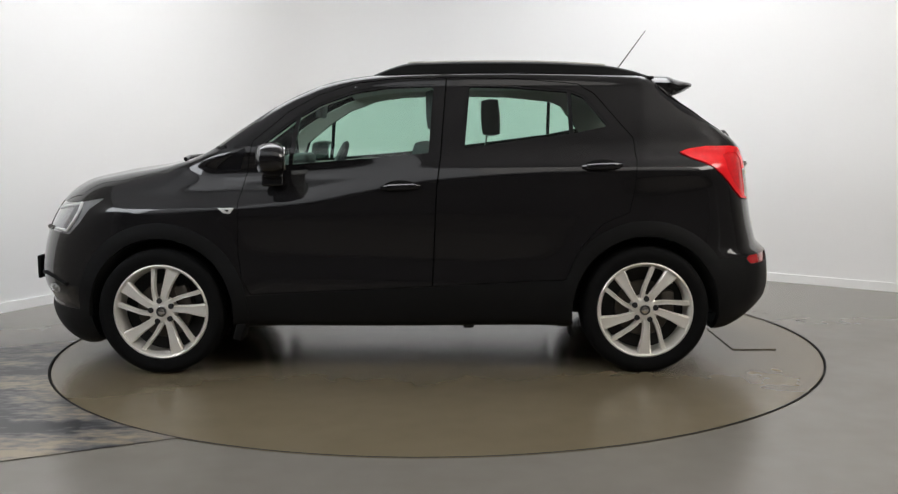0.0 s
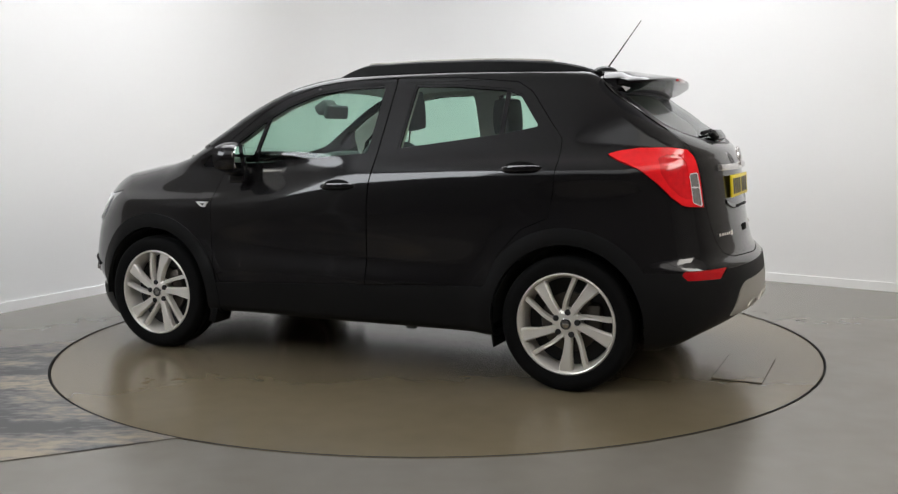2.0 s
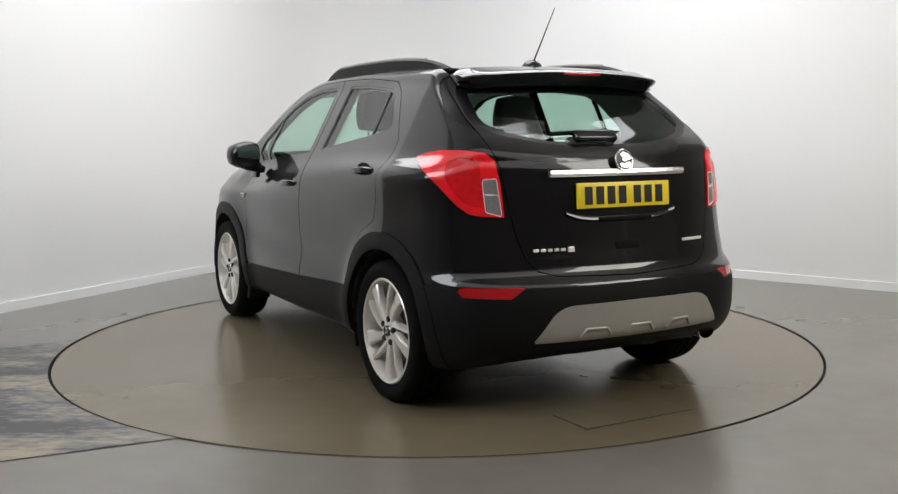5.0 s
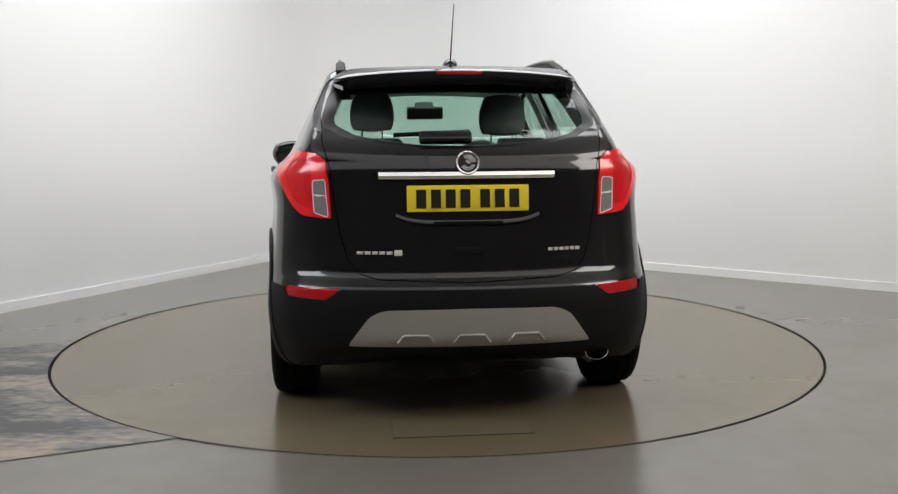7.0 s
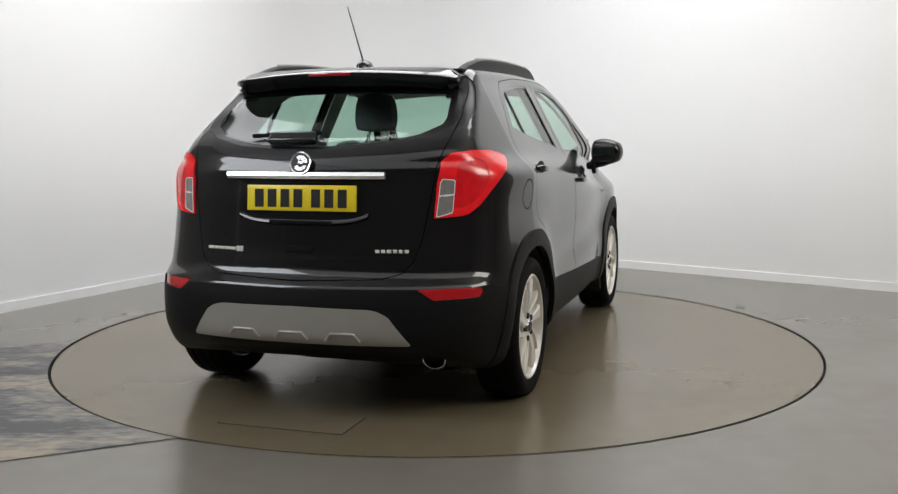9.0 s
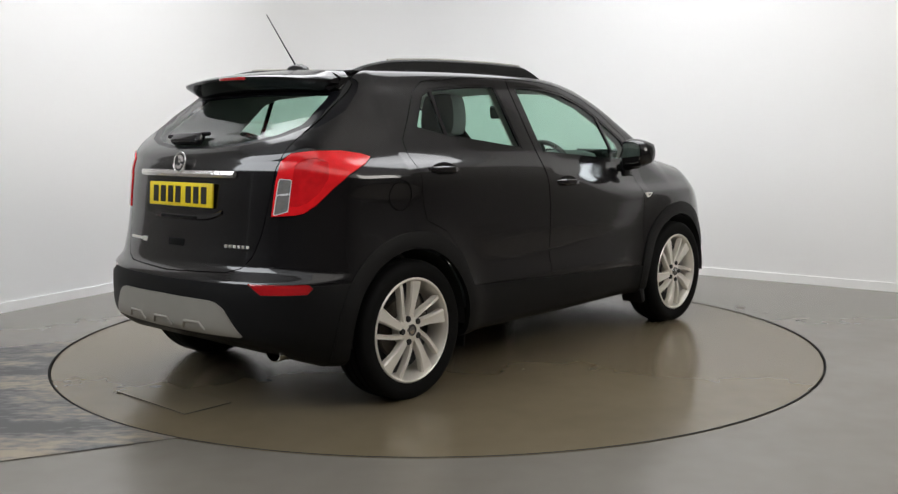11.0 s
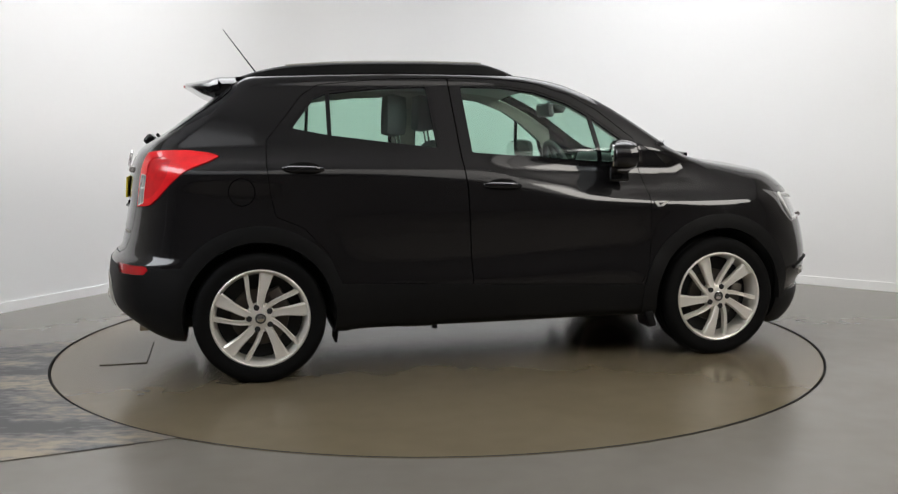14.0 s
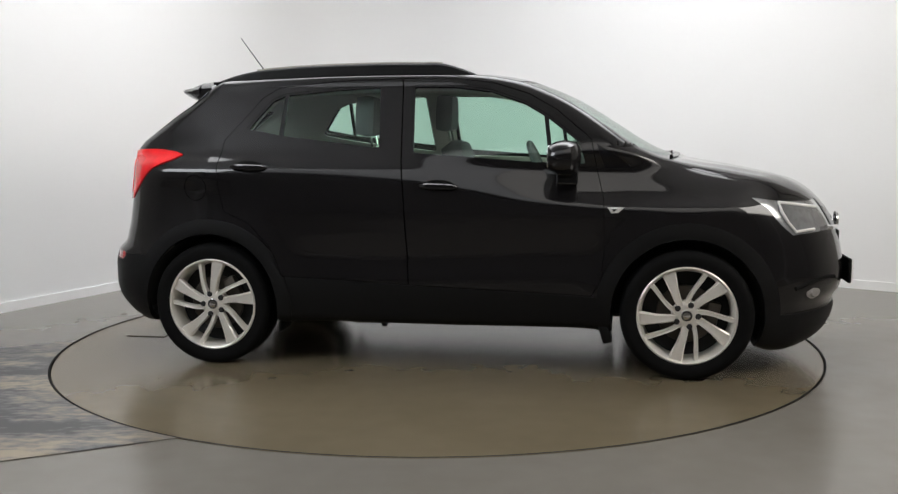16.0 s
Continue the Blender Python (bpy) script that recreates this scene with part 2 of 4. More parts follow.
def panel(name, mesh, material, parent, label="", sink=0.0, thick=0.02):
    """A piece of the car's skin with its own thickness; sink moves it inwards."""
    p, t = mesh
    g = gradient(p)
    nrm = g / np.maximum(np.linalg.norm(g, axis=1), 1e-9)[:, None]
    p = p - nrm * sink
    if thick:
        n = len(p)
        e = np.concatenate([t[:, [0, 1]], t[:, [1, 2]], t[:, [2, 0]]])
        key = np.sort(e, axis=1)
        u, inv, cnt = np.unique(key, axis=0, return_inverse=True, return_counts=True)
        rim = e[cnt[np.ravel(inv)] == 1]
        allp = np.concatenate([p, p - nrm * thick])
        wall = np.concatenate([np.stack([rim[:, 1], rim[:, 0], rim[:, 0] + n], 1), np.stack([rim[:, 1], rim[:, 0] + n, rim[:, 1] + n], 1)])
        tri = np.concatenate([t, t[:, ::-1] + n, wall])
        normals = np.concatenate([nrm, -nrm])
    else:
        allp, tri, normals, wall = p, t, nrm, []
    me = bpy.data.meshes.new(name)
    me.from_pydata((allp + np.array([CX, CY, 0])).tolist(), [], tri.tolist())
    me.shade_smooth()
    ln = normals[tri.reshape(-1)].copy()
    if len(wall):
        k = len(tri) - len(wall)
        v = allp[tri[k:]]
        fn = np.cross(v[:, 1] - v[:, 0], v[:, 2] - v[:, 0])
        fn /= np.maximum(np.linalg.norm(fn, axis=1), 1e-12)[:, None]
        ln[k * 3:] = np.repeat(fn, 3, axis=0)
    me.normals_split_custom_set(ln.tolist())
    return put(name, me, material, parent, label)


def box(sx, sy, sz, m=Matrix(), bevel=0.0, seg=2, bm=None):
    own = bm is None
    b = bmesh.new()
    bmesh.ops.create_cube(b, size=1.0, matrix=Matrix.Diagonal((sx, sy, sz, 1)))
    if bevel:
        bmesh.ops.bevel(b, geom=b.edges[:], offset=bevel, segments=seg, affect="EDGES", profile=0.5)
    b.transform(m)
    if own:
        return b
    merge(bm, b)
    return bm


def merge(dst, src):
    me = bpy.data.meshes.new("tmp")
    src.to_mesh(me)
    src.free()
    dst.from_mesh(me)
    bpy.data.meshes.remove(me)


def lathe(profile, seg=64, closed=False):
    """Turned about the y axis from (radius, y) pairs."""
    bm = bmesh.new()
    rings = []
    for r, y in profile:
        rings.append([bm.verts.new((r * math.cos(2 * math.pi * i / seg), y, r * math.sin(2 * math.pi * i / seg))) for i in range(seg)])
    k = len(rings)
    for j in range(k if closed else k - 1):
        a, b = rings[j], rings[(j + 1) % k]
        for i in range(seg):
            bm.faces.new((a[i], a[(i + 1) % seg], b[(i + 1) % seg], b[i]))
    bmesh.ops.recalc_face_normals(bm, faces=bm.faces[:])
    return bm


def prism(poly, depth, m=Matrix(), bevel=0.0, taper=0.0):
    """A flat outline in x, z given depth along y, with bevelled front edges."""
    bm = bmesh.new()
    a = [bm.verts.new((x, 0, z)) for x, z in poly]
    f = bm.faces.new(a)
    r = bmesh.ops.extrude_face_region(bm, geom=[f])
    vs = [v for v in r["geom"] if isinstance(v, bmesh.types.BMVert)]
    for v in vs:
        v.co.y += depth
    if bevel:
        es = [e for e in bm.edges if all(v in vs for v in e.verts)]
        bmesh.ops.bevel(bm, geom=es, offset=bevel, segments=2, affect="EDGES")
    bmesh.ops.recalc_face_normals(bm, faces=bm.faces[:])
    bm.transform(m)
    return bm


def tube(path, radius, seg=10, taper=1.0):
    """A round rod along points."""
    bm = bmesh.new()
    pts = [Vector(q) for q in path]
    rings = []
    for i, q in enumerate(pts):
        d = (pts[min(i + 1, len(pts) - 1)] - pts[max(i - 1, 0)]).normalized()
        u = d.cross(Vector((0.31, 0.2, 0.93))).normalized()
        v = d.cross(u)
        r = radius * (1 + (taper - 1) * i / max(1, len(pts) - 1))
        rings.append([bm.verts.new(q + (u * math.cos(2 * math.pi * k / seg) + v * math.sin(2 * math.pi * k / seg)) * r) for k in range(seg)])
    for a, b in zip(rings, rings[1:]):
        for k in range(seg):
            bm.faces.new((a[k], a[(k + 1) % seg], b[(k + 1) % seg], b[k]))
    bm.faces.new(rings[0][::-1])
    bm.faces.new(rings[-1])
    bmesh.ops.recalc_face_normals(bm, faces=bm.faces[:])
    return bm


# ---- the studio ----
def floor_mat(name, base, rough):
    """Polished floor paint: broad clouding, faint stains and fine mottle."""
    m = bpy.data.materials.new(name)
    m.use_nodes = True
    nt = m.node_tree
    L = nt.links.new
    b = nt.nodes["Principled BSDF"]
    tc = nt.nodes.new("ShaderNodeTexCoord")

    def noise(scale, detail):
        n = nt.nodes.new("ShaderNodeTexNoise")
        n.inputs["Scale"].default_value, n.inputs["Detail"].default_value = scale, detail
        L(tc.outputs["Object"], n.inputs["Vector"])
        return n.outputs["Fac"]

    def layer(before, fac, low, high):
        mix = nt.nodes.new("ShaderNodeMix")
        mix.data_type, mix.blend_type = "RGBA", "MIX"
        mix.inputs["A"].default_value = (*low, 1)
        mix.inputs["B"].default_value = (*high, 1)
        L(fac, mix.inputs["Factor"])
        if before is None:
            return mix.outputs["Result"]
        mul = nt.nodes.new("ShaderNodeMix")
        mul.data_type, mul.blend_type = "RGBA", "MULTIPLY"
        mul.inputs["Factor"].default_value = 1.0
        L(before, mul.inputs["A"])
        L(mix.outputs["Result"], mul.inputs["B"])
        return mul.outputs["Result"]

    c = layer(None, noise(0.5, 0), [v * 0.92 for v in base], [v * 1.10 for v in base])
    c = layer(c, noise(1.3, 1), (1.12, 1.12, 1.14), (0.88, 0.87, 0.84))
    c = layer(c, noise(7.0, 1), (1.07, 1.07, 1.07), (0.93, 0.93, 0.92))
    L(c, b.inputs["Base Color"])
    b.inputs["Roughness"].default_value = rough
    return m


FLOOR = floor_mat("floor_paint", (0.165, 0.152, 0.134), 0.24)
DISC = floor_mat("turntable_paint", (0.142, 0.117, 0.077), 0.21)
HATCH = floor_mat("hatch_paint", (0.146, 0.122, 0.082), 0.22)
# Mid-dark joint tone, with the shadow of the hatch's edges in the colour
JOINT = mat("hatch_edge_dark", (0.035, 0.031, 0.024), 0.8, vary=0.3, scale=12)
WALL = mat("white_wall_paint", (0.78, 0.777, 0.770), 0.75, vary=0.015, scale=1.2, bump=0.05, bscale=120)
WALLGREY = mat("unseen_wall_grey", (0.20, 0.19, 0.175), 0.8, vary=0.08, scale=1.0)
CEILING = mat("ceiling_paint", (0.68, 0.68, 0.69), 0.85, vary=0.03, scale=2.0)
SKIRT = mat("skirting_gloss", (0.84, 0.84, 0.83), 0.35)
METAL = mat("lamp_housing", (0.7, 0.7, 0.7), 0.4, 0.2)
# Diffusers of the unseen light boxes, added to light walls, floor and car
DIFFUSER = mat("overhead_diffuser", (0.8, 0.8, 0.8), 0.6, emit=(0.965, 0.975, 1.0, 4.6))
DIFFCOOL = mat("cool_diffuser", (0.8, 0.8, 0.8), 0.6, emit=(0.94, 0.965, 1.0, 1.0))
DIFFWARM = mat("warm_diffuser", (0.8, 0.8, 0.8), 0.6, emit=(1.0, 0.965, 0.92, 1.2))
SIDECOOL = mat("cool_side_diffuser", (0.8, 0.8, 0.8), 0.6, emit=(0.92, 0.955, 1.0, 7.8))
SIDEWARM = mat("warm_side_diffuser", (0.8, 0.8, 0.8), 0.6, emit=(1.0, 0.955, 0.89, 8.5))

TABLE = 2.238


def worn_mat():
    m = bpy.data.materials.new("worn_dark_paint")
    m.use_nodes = True
    nt = m.node_tree
    L = nt.links.new
    b = nt.nodes["Principled BSDF"]
    tc = nt.nodes.new("ShaderNodeTexCoord")
    mp = nt.nodes.new("ShaderNodeMapping")
    mp.inputs["Rotation"].default_value = (0, 0, radians(-10))
    mp.inputs["Scale"].default_value = (0.8, 1.9, 1)
    L(tc.outputs["Object"], mp.inputs["Vector"])
    n1 = nt.nodes.new("ShaderNodeTexNoise")
    n1.inputs["Scale"].default_value, n1.inputs["Detail"].default_value, n1.inputs["Roughness"].default_value = 1.5, 9, 0.68
    n2 = nt.nodes.new("ShaderNodeTexNoise")
    n2.inputs["Scale"].default_value, n2.inputs["Detail"].default_value = 16, 6
    L(mp.outputs[0], n1.inputs["Vector"])
    L(mp.outputs[0], n2.inputs["Vector"])
    add = nt.nodes.new("ShaderNodeMath")
    add.operation = "MULTIPLY_ADD"
    L(n2.outputs["Fac"], add.inputs[0])
    add.inputs[1].default_value = 0.35
    L(n1.outputs["Fac"], add.inputs[2])
    cr = nt.nodes.new("ShaderNodeValToRGB")
    cr.color_ramp.elements[0].position, cr.color_ramp.elements[0].color = 0.615, (0.010, 0.011, 0.014, 1)
    cr.color_ramp.elements[1].position, cr.color_ramp.elements[1].color = 0.78, (0.27, 0.22, 0.15, 1)
    e = cr.color_ramp.elements.new(0.67)
    e.color = (0.085, 0.084, 0.088, 1)
    L(add.outputs[0], cr.inputs[0])
    L(cr.outputs[0], b.inputs["Base Color"])
    b.inputs["Roughness"].default_value = 0.30
    return m


def studio():
    # floor: one sheet round the turntable's pit
    bm = bmesh.new()
    n = 160
    inner = [bm.verts.new(((TABLE + 0.011) * math.cos(2 * math.pi * i / n), (TABLE + 0.011) * math.sin(2 * math.pi * i / n), 0)) for i in range(n)]
    outer = [bm.verts.new((14 * math.cos(2 * math.pi * i / n), 14 * math.sin(2 * math.pi * i / n), 0)) for i in range(n)]
    low = [bm.verts.new((v.co.x, v.co.y, -0.12)) for v in inner]
    for i in range(n):
        j = (i + 1) % n
        bm.faces.new((inner[i], outer[i], outer[j], inner[j]))
        bm.faces.new((low[i], inner[i], inner[j], low[j]))
    ob = part("floor", bm, FLOOR, None, smooth=False)
    tagged(ob, "polished grey painted concrete floor of the studio", "floor", kind="structure")
    bm = bmesh.new()
    bmesh.ops.create_circle(bm, cap_ends=True, segments=96, radius=TABLE + 0.3, matrix=Matrix.Translation((0, 0, -0.12)))
    tagged(part("turntable_pit", bm, DARK, None), "dark pit under the turntable", "pit", kind="structure")
    # Black ring laid over the turntable's gap, in place of the shade inside it
    bm = bmesh.new()
    r0 = [bm.verts.new(((TABLE + 0.0015) * math.cos(2 * math.pi * i / n), (TABLE + 0.0015) * math.sin(2 * math.pi * i / n), 0.004)) for i in range(n)]
    r1 = [bm.verts.new(((TABLE + 0.012) * math.cos(2 * math.pi * i / n), (TABLE + 0.012) * math.sin(2 * math.pi * i / n), 0.004)) for i in range(n)]
    for i in range(n):
        bm.faces.new((r0[i], r1[i], r1[(i + 1) % n], r0[(i + 1) % n]))
    tagged(part("turntable_gap_ring", bm, SEALGAP, None, smooth=False), "thin black ring standing in for the shaded gap round the turntable", "seal", kind="structure")
    # worn driveway paint beside the turntable
    bm = bmesh.new()
    d, nn = Vector((-0.915, -0.403)), Vector((-0.403, 0.915))
    arc = []
    for k in range(41):
        s = -1.355 + k * (2.265 / 40)
        arc.append((s, math.sqrt((TABLE + 0.014) ** 2 - s * s)))
    a = [bm.verts.new((*(nn * s + d * r), 0.004)) for s, r in arc]
    b = [bm.verts.new((*(nn * s + d * 8.0), 0.004)) for s, r in arc]
    for k in range(40):
        bm.faces.new((a[k], a[k + 1], b[k + 1], b[k]))
    bmesh.ops.recalc_face_normals(bm, faces=bm.faces[:])
    if sum(f.normal.z for f in bm.faces) < 0:
        bmesh.ops.reverse_faces(bm, faces=bm.faces[:])
    tagged(part("driveway_paint", bm, worn_mat(), None, smooth=False), "strip of worn dark floor paint leading to the turntable", "floor paint", kind="structure")

    # walls along a plan line; the far corner is rounded
    def line(points, name, material, h=CEIL, thick=0.12, skirt=True):
        pts = [Vector(q) for q in points]
        bm = bmesh.new()
        sk = bmesh.new()
        rows = []
        for i, q in enumerate(pts):
            t = (pts[min(i + 1, len(pts) - 1)] - pts[max(i - 1, 0)]).normalized()
            rows.append((q, Vector((t.y, -t.x))))
        def strip(bm, z0, z1, o0, o1):
            prof = []
            for q, w in rows:
                prof.append([bm.verts.new((*(q + w * o), z)) for o, z in ((o0, z0), (o0, z1), (o1, z1), (o1, z0))])
            for p0, p1 in zip(prof, prof[1:]):
                for k in range(4):
                    bm.faces.new((p0[k], p1[k], p1[(k + 1) % 4], p0[(k + 1) % 4]))
            bm.faces.new(prof[0]), bm.faces.new(prof[-1][::-1])
            bmesh.ops.recalc_face_normals(bm, faces=bm.faces[:])
        strip(bm, 0.0, h, 0.0, -thick)
        ob = part(name, bm, material, None)
        tagged(ob, "plain smooth white studio wall" if material is WALL else "plain grey wall out of view, added for dim reflections", "wall", kind="structure")
        if skirt:
            strip(sk, 0.0, 0.072, 0.016, 0.001)
            tagged(part("baseboard", sk, SKIRT, None), "white painted skirting board along the wall", "skirting board", kind="structure")
        else:
            sk.free()

    cl, cr = Vector((-0.95, 5.30)), None
    dl, dr = (Vector((-3.17, 1.0)) - Vector((-1.74, 3.77))).normalized(), (Vector((3.63, 1.56)) - Vector((1.73, 3.11))).normalized()
    back = 1.3
    p0, p2 = cl + dl * back, cl + dr * back
    bend = []
    for k in range(25):
        t = k / 24
        bend.append((1 - t) ** 2 * p0 + 2 * t * (1 - t) * cl + t * t * p2)
    le, re_ = cl + dl * 14.0, cl + dr * 11.0
    lw, rw = cl + dl * 5.75, cl + dr * 6.6
    line([lw, p0] + bend[1:-1] + [p2, rw], "wall_north", WALL)
    # Unseen walls added in dim grey, so the paint reflects a dark room
    line([le, lw], "unseen_wall_northwest", WALLGREY, skirt=False)
    line([rw, re_], "unseen_wall_northeast", WALLGREY, skirt=False)
    line([re_, (re_.x, -8.5)], "unseen_wall_east", WALLGREY, skirt=False)
    line([(re_.x, -8.5), (le.x, -8.5)], "unseen_wall_south", WALLGREY, skirt=False)
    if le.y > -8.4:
        line([(le.x, -8.5), le], "unseen_wall_west", WALLGREY, skirt=False)
    bm = box(26, 26, 0.1, Matrix.Translation((0, -2, CEIL + 0.05)))
    tagged(part("ceiling", bm, CEILING, None, smooth=False), "plain pale ceiling over the studio", "ceiling", kind="structure")


def fill_softbox(x, y, w, d, glow, label):
    """A shallow fabric-fronted light box on four rods under the ceiling, added out of view."""
    root = new("fill_softbox")
    root.matrix_basis = pose(x, y, CEIL - 0.30)
    tagged(root, label, "lamp", "softbox lamps")
    part("diffuser", box(w, d, 0.03, Matrix.Translation((0, 0, -0.016)), 0.01), glow, root, "glowing white fabric diffuser")
    part("housing", box(w + 0.06, d + 0.06, 0.10, Matrix.Translation((0, 0, 0.051)), 0.015), METAL, root, "white metal lamp tray")
    for sx in (-1, 1):
        for sy in (-1, 1):
            part("rod", tube([(sx * w * 0.4, sy * d * 0.4, 0.09), (sx * w * 0.4, sy * d * 0.4, 0.30)], 0.006, 8), METAL, root)
    return root


studio()
# Added softboxes, all out of view; their number, size and tint are assumed
OVER = fill_softbox(-1.3, 1.0, 2.5, 2.4, DIFFUSER, "unseen white overhead softbox added to light turntable and walls")
copy_thing(OVER, pose(1.3, 1.0, CEIL - 0.30))
BACK = fill_softbox(-4.4, -4.5, 2.86, 3.0, DIFFCOOL, "unseen dim cool white softbox added under the ceiling as fill")
copy_thing(BACK, pose(-1.45, -4.5, CEIL - 0.30))
WARM = fill_softbox(1.45, -4.5, 2.86, 3.0, DIFFWARM, "unseen dim warm white softbox added under the ceiling as fill")
copy_thing(WARM, pose(4.4, -4.5, CEIL - 0.30))


def side_fill_light(x, y, turn, glow, label):
    """A tall fabric-fronted light box tilted down on a floor stand with three feet, added out of view."""
    root = new("side_fill_light")
    root.matrix_basis = pose(x, y, 0, 0, 0, turn)
    tagged(root, label, "studio light", "studio lights")
    head = Matrix.Translation((0, 0, 3.12)) @ pose(0, 0, 0, 0, 18, 0)
    part("diffuser", box(0.03, 2.3, 1.6, head @ Matrix.Translation((0.10, 0, 0)), 0.01), glow, root, "glowing white fabric diffuser")
    part("housing", box(0.18, 2.36, 1.66, head, 0.03), DARK, root, "black fabric light box")
    part("pole", tube([(-0.12, 0, 0.30), (-0.12, 0, 3.12)], 0.018, 10), METAL, root)
    for a in (90, 210, 330):
        part("foot", tube([(-0.12, 0, 0.45), (-0.12 + 0.5 * math.cos(radians(a)), 0.5 * math.sin(radians(a)), 0.012)], 0.012, 8), METAL, root)
    return root


# Unseen side lights added to brighten the lower walls and the wheels
side_fill_light(-4.05, -2.9, 42, SIDECOOL, "unseen cool white light box on a stand, added as side fill")
side_fill_light(4.25, -2.9, 138, SIDEWARM, "unseen warm white light box on a stand, added as side fill")


def turntable():
    root = new("turntable")
    tagged(root, "round grey painted vehicle turntable set flush in the floor", "turntable")
    prof = [(0.0, 0.0), (TABLE - 0.004, 0.0), (TABLE, -0.004), (TABLE, -0.09)]
    bm = bmesh.new()
    n = 160
    rings = [[bm.verts.new((r * math.cos(2 * math.pi * i / n), r * math.sin(2 * math.pi * i / n), z)) for i in range(n)] for r, z in prof[1:]]
    bm.faces.new(rings[0])
    for a, b in zip(rings, rings[1:]):
        for i in range(n):
            bm.faces.new((a[i], b[i], b[(i + 1) % n], a[(i + 1) % n]))
    bmesh.ops.recalc_face_normals(bm, faces=bm.faces[:])
    part("deck", bm, DISC, root, smooth=False)
    # service hatch: a thin plate in a dark joint
    hx0, hx1, hy0, hy1 = -1.975, -1.722, -0.235, 0.362
    bm = box(hx1 - hx0, hy1 - hy0, 0.003, Matrix.Translation(((hx0 + hx1) / 2, (hy0 + hy1) / 2, 0.0025)))
    part("hatch_joint", bm, JOINT, root, "dark joint and edge shadow round the hatch", smooth=False)
    bm = box(hx1 - hx0 - 0.0035, hy1 - hy0 - 0.0035, 0.004, Matrix.Translation(((hx0 + hx1) / 2 - 0.001, (hy0 + hy1) / 2 + 0.001, 0.0035)) @ pose(0, 0, 0, 0.1, 0.06, 0), 0.001)
    part("hatch_cover", bm, HATCH, root, "grey steel hatch cover", smooth=False)
    return root


TURN = turntable()


# ---- the car ----
CAR = new("car")
tagged(CAR, "black five-door compact crossover car with silver alloy wheels", "car")

SCREEN = [(1.30, 0.0), (1.275, 0.35), (1.17, 0.60), (1.05, 0.70), (0.75, 0.655), (0.50, 0.600), (0.40, 0.565), (0.44, 0.3), (0.455, 0.0), (0.455, -0.2), (1.30, -0.2)]
DLO_FRONT = [(0.775, 1.09), (0.735, 1.225), (0.57, 1.352), (0.437, 1.432), (0.254, 1.497), (0.07, 1.522), (-0.168, 1.527), (-0.180, 1.515), (-0.156, 1.152), (0.58, 1.094)]
DLO_REAR = [(-0.352, 1.526), (-0.321, 1.175), (-0.9, 1.247), (-1.085, 1.283), (-1.104, 1.295), (-0.976, 1.458), (-0.9, 1.490), (-0.6, 1.518)]
DOOR_FRONT = [(0.80, 0.425), (0.845, 0.52), (0.862, 0.65), (0.858, 0.92), (0.82, 1.07), (0.79, 1.23), (0.60, 1.39), (0.45, 1.475), (0.26, 1.535), (0.07, 1.558), (-0.238, 1.565),
              (-0.208, 1.14), (-0.188, 0.976), (-0.162, 0.465)]
DOOR_REAR = [(-0.162, 0.465), (-0.188, 0.976), (-0.208, 1.14), (-0.238, 1.565), (-0.62, 1.556), (-0.94, 1.525), (-1.03, 1.470), (-1.15, 1.32), (-1.222, 1.235), (-1.228, 1.117), (-1.214, 0.969),
             (-1.188, 0.85), (-1.05, 0.79), (-0.93, 0.66), (-0.86, 0.498)]
LAMP = [(0.665, 1.158), (0.74, 1.176), (0.86, 1.190), (1.03, 1.190), (1.16, 1.180), (1.225, 1.145), (1.262, 1.05), (1.292, 0.896), (1.13, 0.904), (1.08, 0.912), (1.00, 0.950), (0.90, 1.018), (0.80, 1.078), (0.70, 1.125)]
LAMP_CLEAR = [(1.150, 1.064), (1.236, 1.068), (1.276, 0.902), (1.178, 0.922)]
LAMP_RING = [(0.93, 1.135), (1.00, 1.155), (1.09, 1.150), (1.135, 1.12), (1.15, 1.05), (1.17, 0.945), (1.12, 0.945), (1.06, 0.96), (0.985, 1.005), (0.925, 1.07)]
REFLECTOR = [(1.02, 0.598), (1.06, 0.612), (1.45, 0.612), (1.36, 0.563), (1.06, 0.568)]
REARGLASS_LINE = [(0, 1.195), (0.2, 1.200), (0.38, 1.218), (0.52, 1.248), (0.612, 1.295), (0.622, 1.335), (0.602, 1.42), (0.580, 1.465), (0, 1.475)]
GATE = [(0, 0.632), (0.39, 0.645), (0.47, 0.668), (0.515, 0.72), (0.545, 0.82), (0.575, 1.0), (0.59, 1.12), (0.622, 1.23), (0.632, 1.34), (0.61, 1.46), (0.59, 1.52), (0, 1.53)]
QUARTER = [(0.815, 1.205), (0.858, 1.078), (1.00, 1.080), (0.93, 1.135)]
CORNER = [(-1.355, 1.505), (-1.385, 1.462), (-1.49, 1.372), (-1.60, 1.318), (-1.74, 1.255), (-2.2, 1.255), (-2.2, 1.6), (-1.40, 1.6)]
FUEL = [(-1.352 + 0.068 * math.cos(a), 0.978 + 0.072 * math.sin(a)) for a in np.linspace(0, 2 * math.pi, 24, endpoint=False)]
